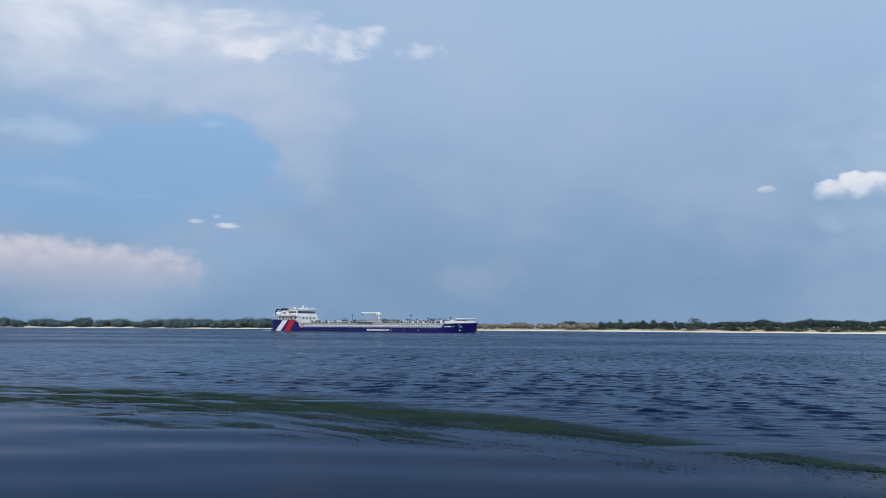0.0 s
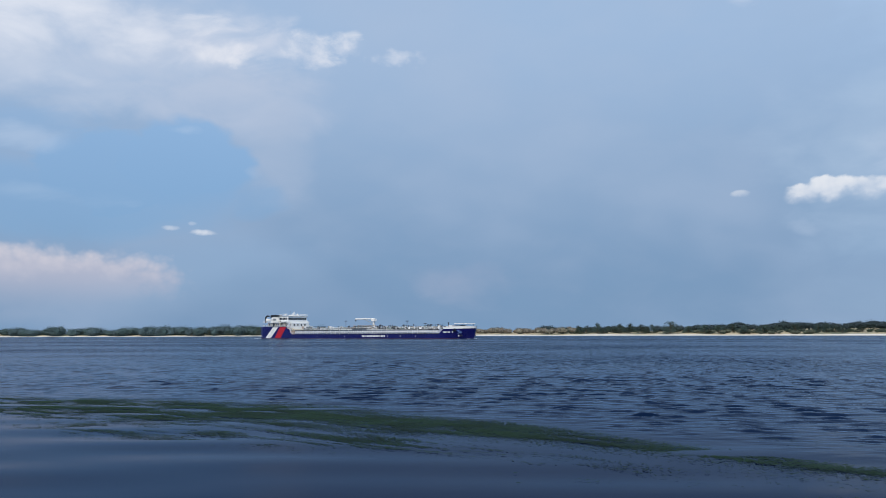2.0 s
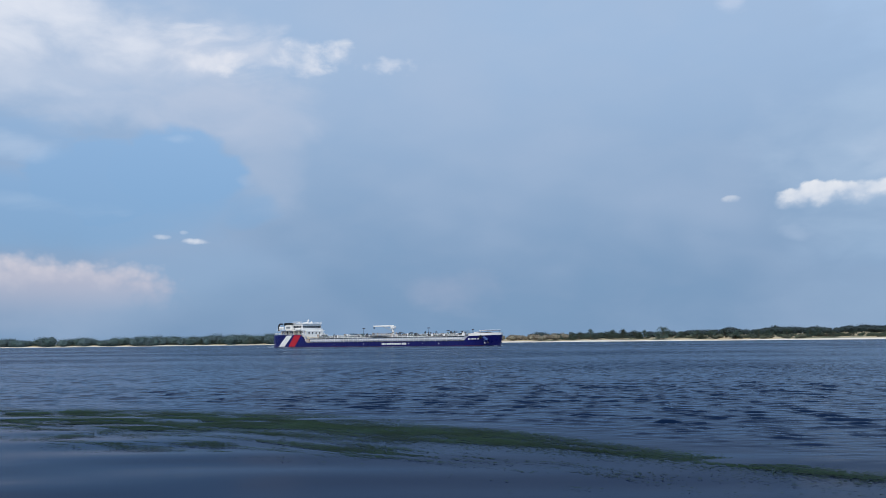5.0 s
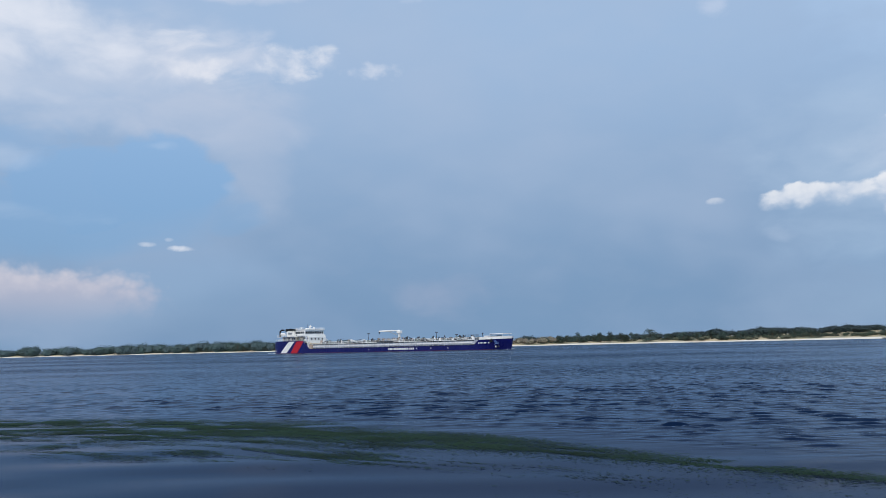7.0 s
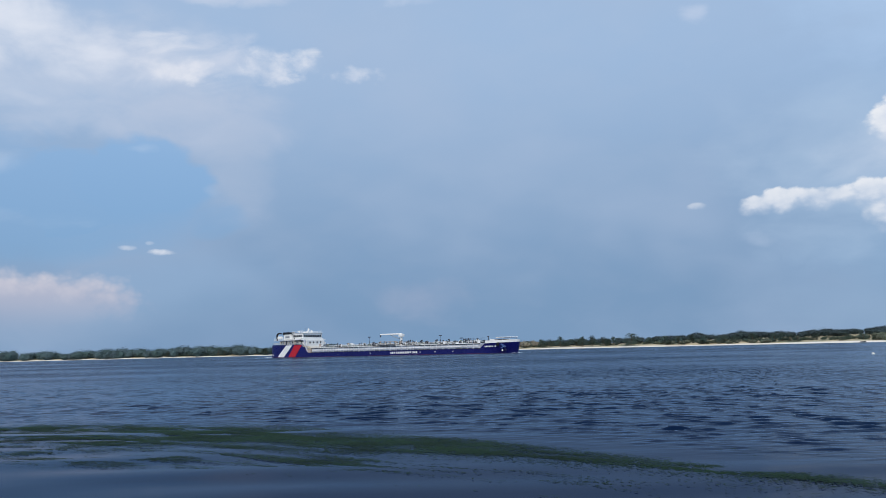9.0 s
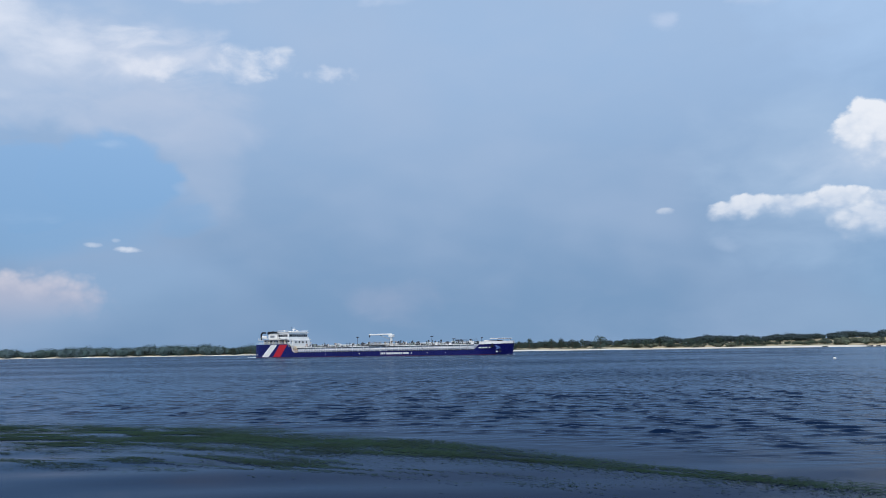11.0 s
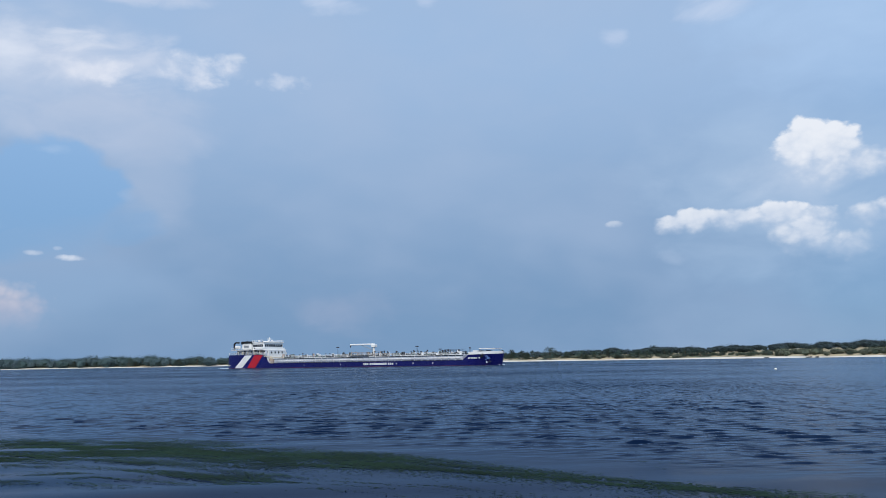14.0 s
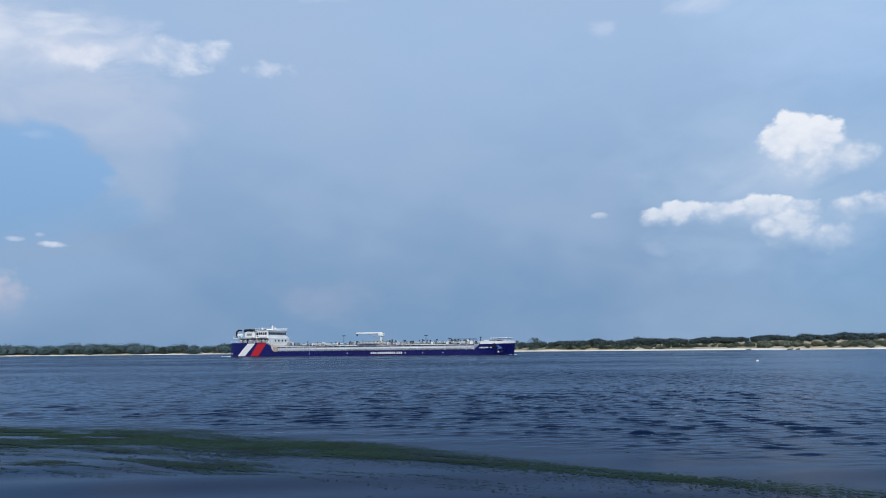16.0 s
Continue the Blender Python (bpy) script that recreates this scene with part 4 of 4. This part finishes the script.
    stair = part("stairway", slab([(-45.0, 2.0), (-44.2, 2.0), (-46.8, 8.4), (-47.6, 8.4)], -7.2, 0.5), GREY, ship)
    part("ensign_staff", rod((-69.5, 0, 6.2), (-70.6, 0, 9.6), 0.06, 5), WHITE, ship)
    return ship


def make_foam():
    """Broken water along the tanker's stern and bow."""
    rng = np.random.default_rng(8)
    bm = bmesh.new()
    for i in range(70):
        aft = i % 12
        x = -70.3 - abs(rng.normal(0, 2)) if aft else 69.8 + rng.normal(0, 0.8)
        y = rng.normal(-3, 4.0) if aft else rng.uniform(-6, 3)
        bmesh.ops.create_icosphere(bm, subdivisions=1, radius=1.0, matrix=Matrix.Translation((x, y, 0.0)) @ Matrix.Diagonal((rng.uniform(0.2, 0.7), rng.uniform(0.2, 0.6), rng.uniform(0.05, 0.16), 1)))
    return tagged(part("wake_foam", bm, FOAM), "white broken water at the tanker's stern and bow", "foam", kind="stuff")


def make_near_bank():
    """The bank underfoot, behind and below the eye."""
    n = 24
    xs = [-60 + 5 * i for i in range(n + 1)]
    ys = [-80, -30, -10, -4, 0, 3, 6, 8]
    zs = [2.2, 1.6, 1.2, 1.0, 0.9, 0.5, 0.0, -0.5]
    verts = [(x, y, z + 0.08 * noise.noise(Vector((x * 0.3, y * 0.3, 2)))) for y, z in zip(ys, zs) for x in xs]
    m = n + 1
    faces = [(j * m + i, j * m + i + 1, (j + 1) * m + i + 1, (j + 1) * m + i) for j in range(len(ys) - 1) for i in range(n)]
    me = bpy.data.meshes.new("near_bank")
    me.from_pydata(verts, [], faces)
    me.materials.append(GROUND)
    return tagged(new("near_bank", me), "sandy near river bank underfoot", "river bank", kind="structure")


def make_buoy():
    buoy = tagged(new("buoy"), "small white river buoy afloat", "buoy")
    bm = bmesh.new()
    bmesh.ops.create_uvsphere(bm, u_segments=14, v_segments=9, radius=0.22, matrix=Matrix.Diagonal((1, 1, 0.85, 1)))
    part("float", bm, WHITE, buoy)
    part("ring", rod((0, 0, 0.18), (0, 0, 0.3), 0.05, 8), DARK, buoy)
    buoy.matrix_basis = pose(73.2, 111.0, 0.08)
    return buoy


def make_boat():
    boat = tagged(new("rowing_boat"), "small dark open boat drawn up at the water's edge", "boat", "boats at the beach")
    rings = []
    for x, b, z in ((-2.4, 0.62, 0.62), (-1.2, 0.85, 0.6), (0.4, 0.9, 0.62), (1.7, 0.6, 0.74), (2.6, 0.06, 0.95)):
        rings.append([(x, b, z), (x, b * 0.75, 0.05), (x, -b * 0.75, 0.05), (x, -b, z), (x, -b * 0.88, z), (x, -b * 0.6, 0.18), (x, b * 0.6, 0.18), (x, b * 0.88, z)])
    part("boat_hull", loft(rings), DARK, boat)
    for x in (-1.3, 0.6):
        part("thwart", box(x - 0.15, x + 0.15, -0.75, 0.75, 0.42, 0.48, 0), PIPE, boat)
    return boat


# ---- build ----
water = make_water()
weed = make_weed()
make_bank()
make_woods()
make_scrub()
rng = random.Random(4)
kinds = [make_tree(9.5, 8.0, 31, 20, 0.10), make_tree(7.5, 5.0, 32, 13, 0.16), make_tree(8.5, 5.4, 33, 15, 0.14), make_tree(6, 4.6, 34, 12, 0.14)]
shrubs = [make_shrub(41), make_shrub(42)]
# the row of separate trees on the beach's edge: bearing, metres back, kind, size
ROW = ((11.6, 30, 1, 0.7), (12.2, 26, 3, 0.9), (13.0, 24, 1, 0.9), (13.7, 30, 3, 0.8), (14.6, 26, 2, 0.75), (15.3, 24, 1, 0.85),
       (16.1, 28, 3, 0.95), (16.8, 34, 1, 0.7), (18.1, 22, 0, 1.0), (19.3, 34, 3, 0.7), (20.4, 28, 3, 0.85), (21.3, 26, 1, 0.55),
       (23.0, 26, 3, 0.75), (24.4, 30, 3, 0.8), (25.0, 24, 1, 0.6), (26.2, 28, 3, 0.8), (27.6, 30, 1, 0.6), (28.6, 26, 3, 0.7))
for ob, (az, back) in zip(kinds, ((18.1, 22), (-15.2, 14), (-6.6, 16), (-8.5, 12))):
    ob.matrix_basis = pose(*at_bank(az, back), 0, 0, az * 9)
for az, back, q, k in ROW:
    if q:
        copy = copy_thing(kinds[q], pose(*at_bank(az, back), 0, 0, az * 40))
        copy.scale = (k * 1.55, k * 1.55, k * 1.3)
for i in range(26):
    k = rng.uniform(0.4, 0.8)
    copy = copy_thing(rng.choice(kinds[1:]), pose(*at_bank(rng.uniform(10.5, 31), rng.uniform(22, 75)), 0, 0, rng.uniform(0, 360)))
    copy.scale = (k * rng.uniform(1.2, 2.2), k * rng.uniform(1.2, 2.2), k)
for i in range(90):
    az = rng.uniform(-17, -3) if i % 2 == 0 else rng.uniform(21, 56)
    back = rng.uniform(14, 46) if az < 0 else rng.uniform(20, 64)
    k = rng.uniform(0.55, 0.95) if az < 0 else rng.uniform(0.3, 0.48)
    copy = copy_thing(rng.choice(kinds), pose(*at_bank(az, back), 0, 0, rng.uniform(0, 360)))
    copy.scale = (k * rng.uniform(1.3, 2.0), k * rng.uniform(1.3, 2.0), k)
for ob, az in zip(shrubs, (11.0, 23.0)):
    ob.matrix_basis = pose(*at_bank(az, 30))
for i in range(260):
    az = rng.uniform(9, 52) if i % 5 else rng.uniform(-44, 3)
    x, y, z = at_bank(az, rng.uniform(20, 100))
    copy = copy_thing(rng.choice(shrubs), pose(x, y, z, 0, 0, rng.uniform(0, 360)))
    k = rng.uniform(0.5, 1.35)
    copy.scale = (k * 1.3, k * 1.3, k)
make_near_bank()
make_buoy()
boat = make_boat()
boat.matrix_basis = pose(*(Vector(at_bank(32.9, 5.5)) + Vector((0, 0, 0.05))), 0, 0, -80) @ Matrix.Scale(0.75, 4)
for az, turn in ((35.5, -75), (36.0, -100), (43.0, -50)):
    copy_thing(boat, pose(*(Vector(at_bank(az, 5.5)) + Vector((0, 0, 0.05))), 0, 0, turn))
kinds[0].scale = (1.35, 1.35, 1.05)      # the great tree by the beach
tanker = make_tanker()
foam = make_foam()


def motions():
    times = [0.5 * i for i in range(33)]
    heading, turn, speed = -0.684, 0.002, 5.777
    course = [(t, pose(-2.548 + speed * (t - 8) * math.cos(heading), 366.759 + speed * (t - 8) * math.sin(heading), 0,
                       0, 0, math.degrees(heading + turn * (t - 8)))) for t in times]
    walk(tanker, course)
    walk(foam, course)
    walk(weed, [(t, pose(-0.02 * t, -0.03 * t, 0.013 + 0.002 * math.sin(1.3 * t))) for t in times])
    walk(water, [(t, pose(0.24 * (t - 8), -0.15 * (t - 8), 0)) for t in times])


motions()
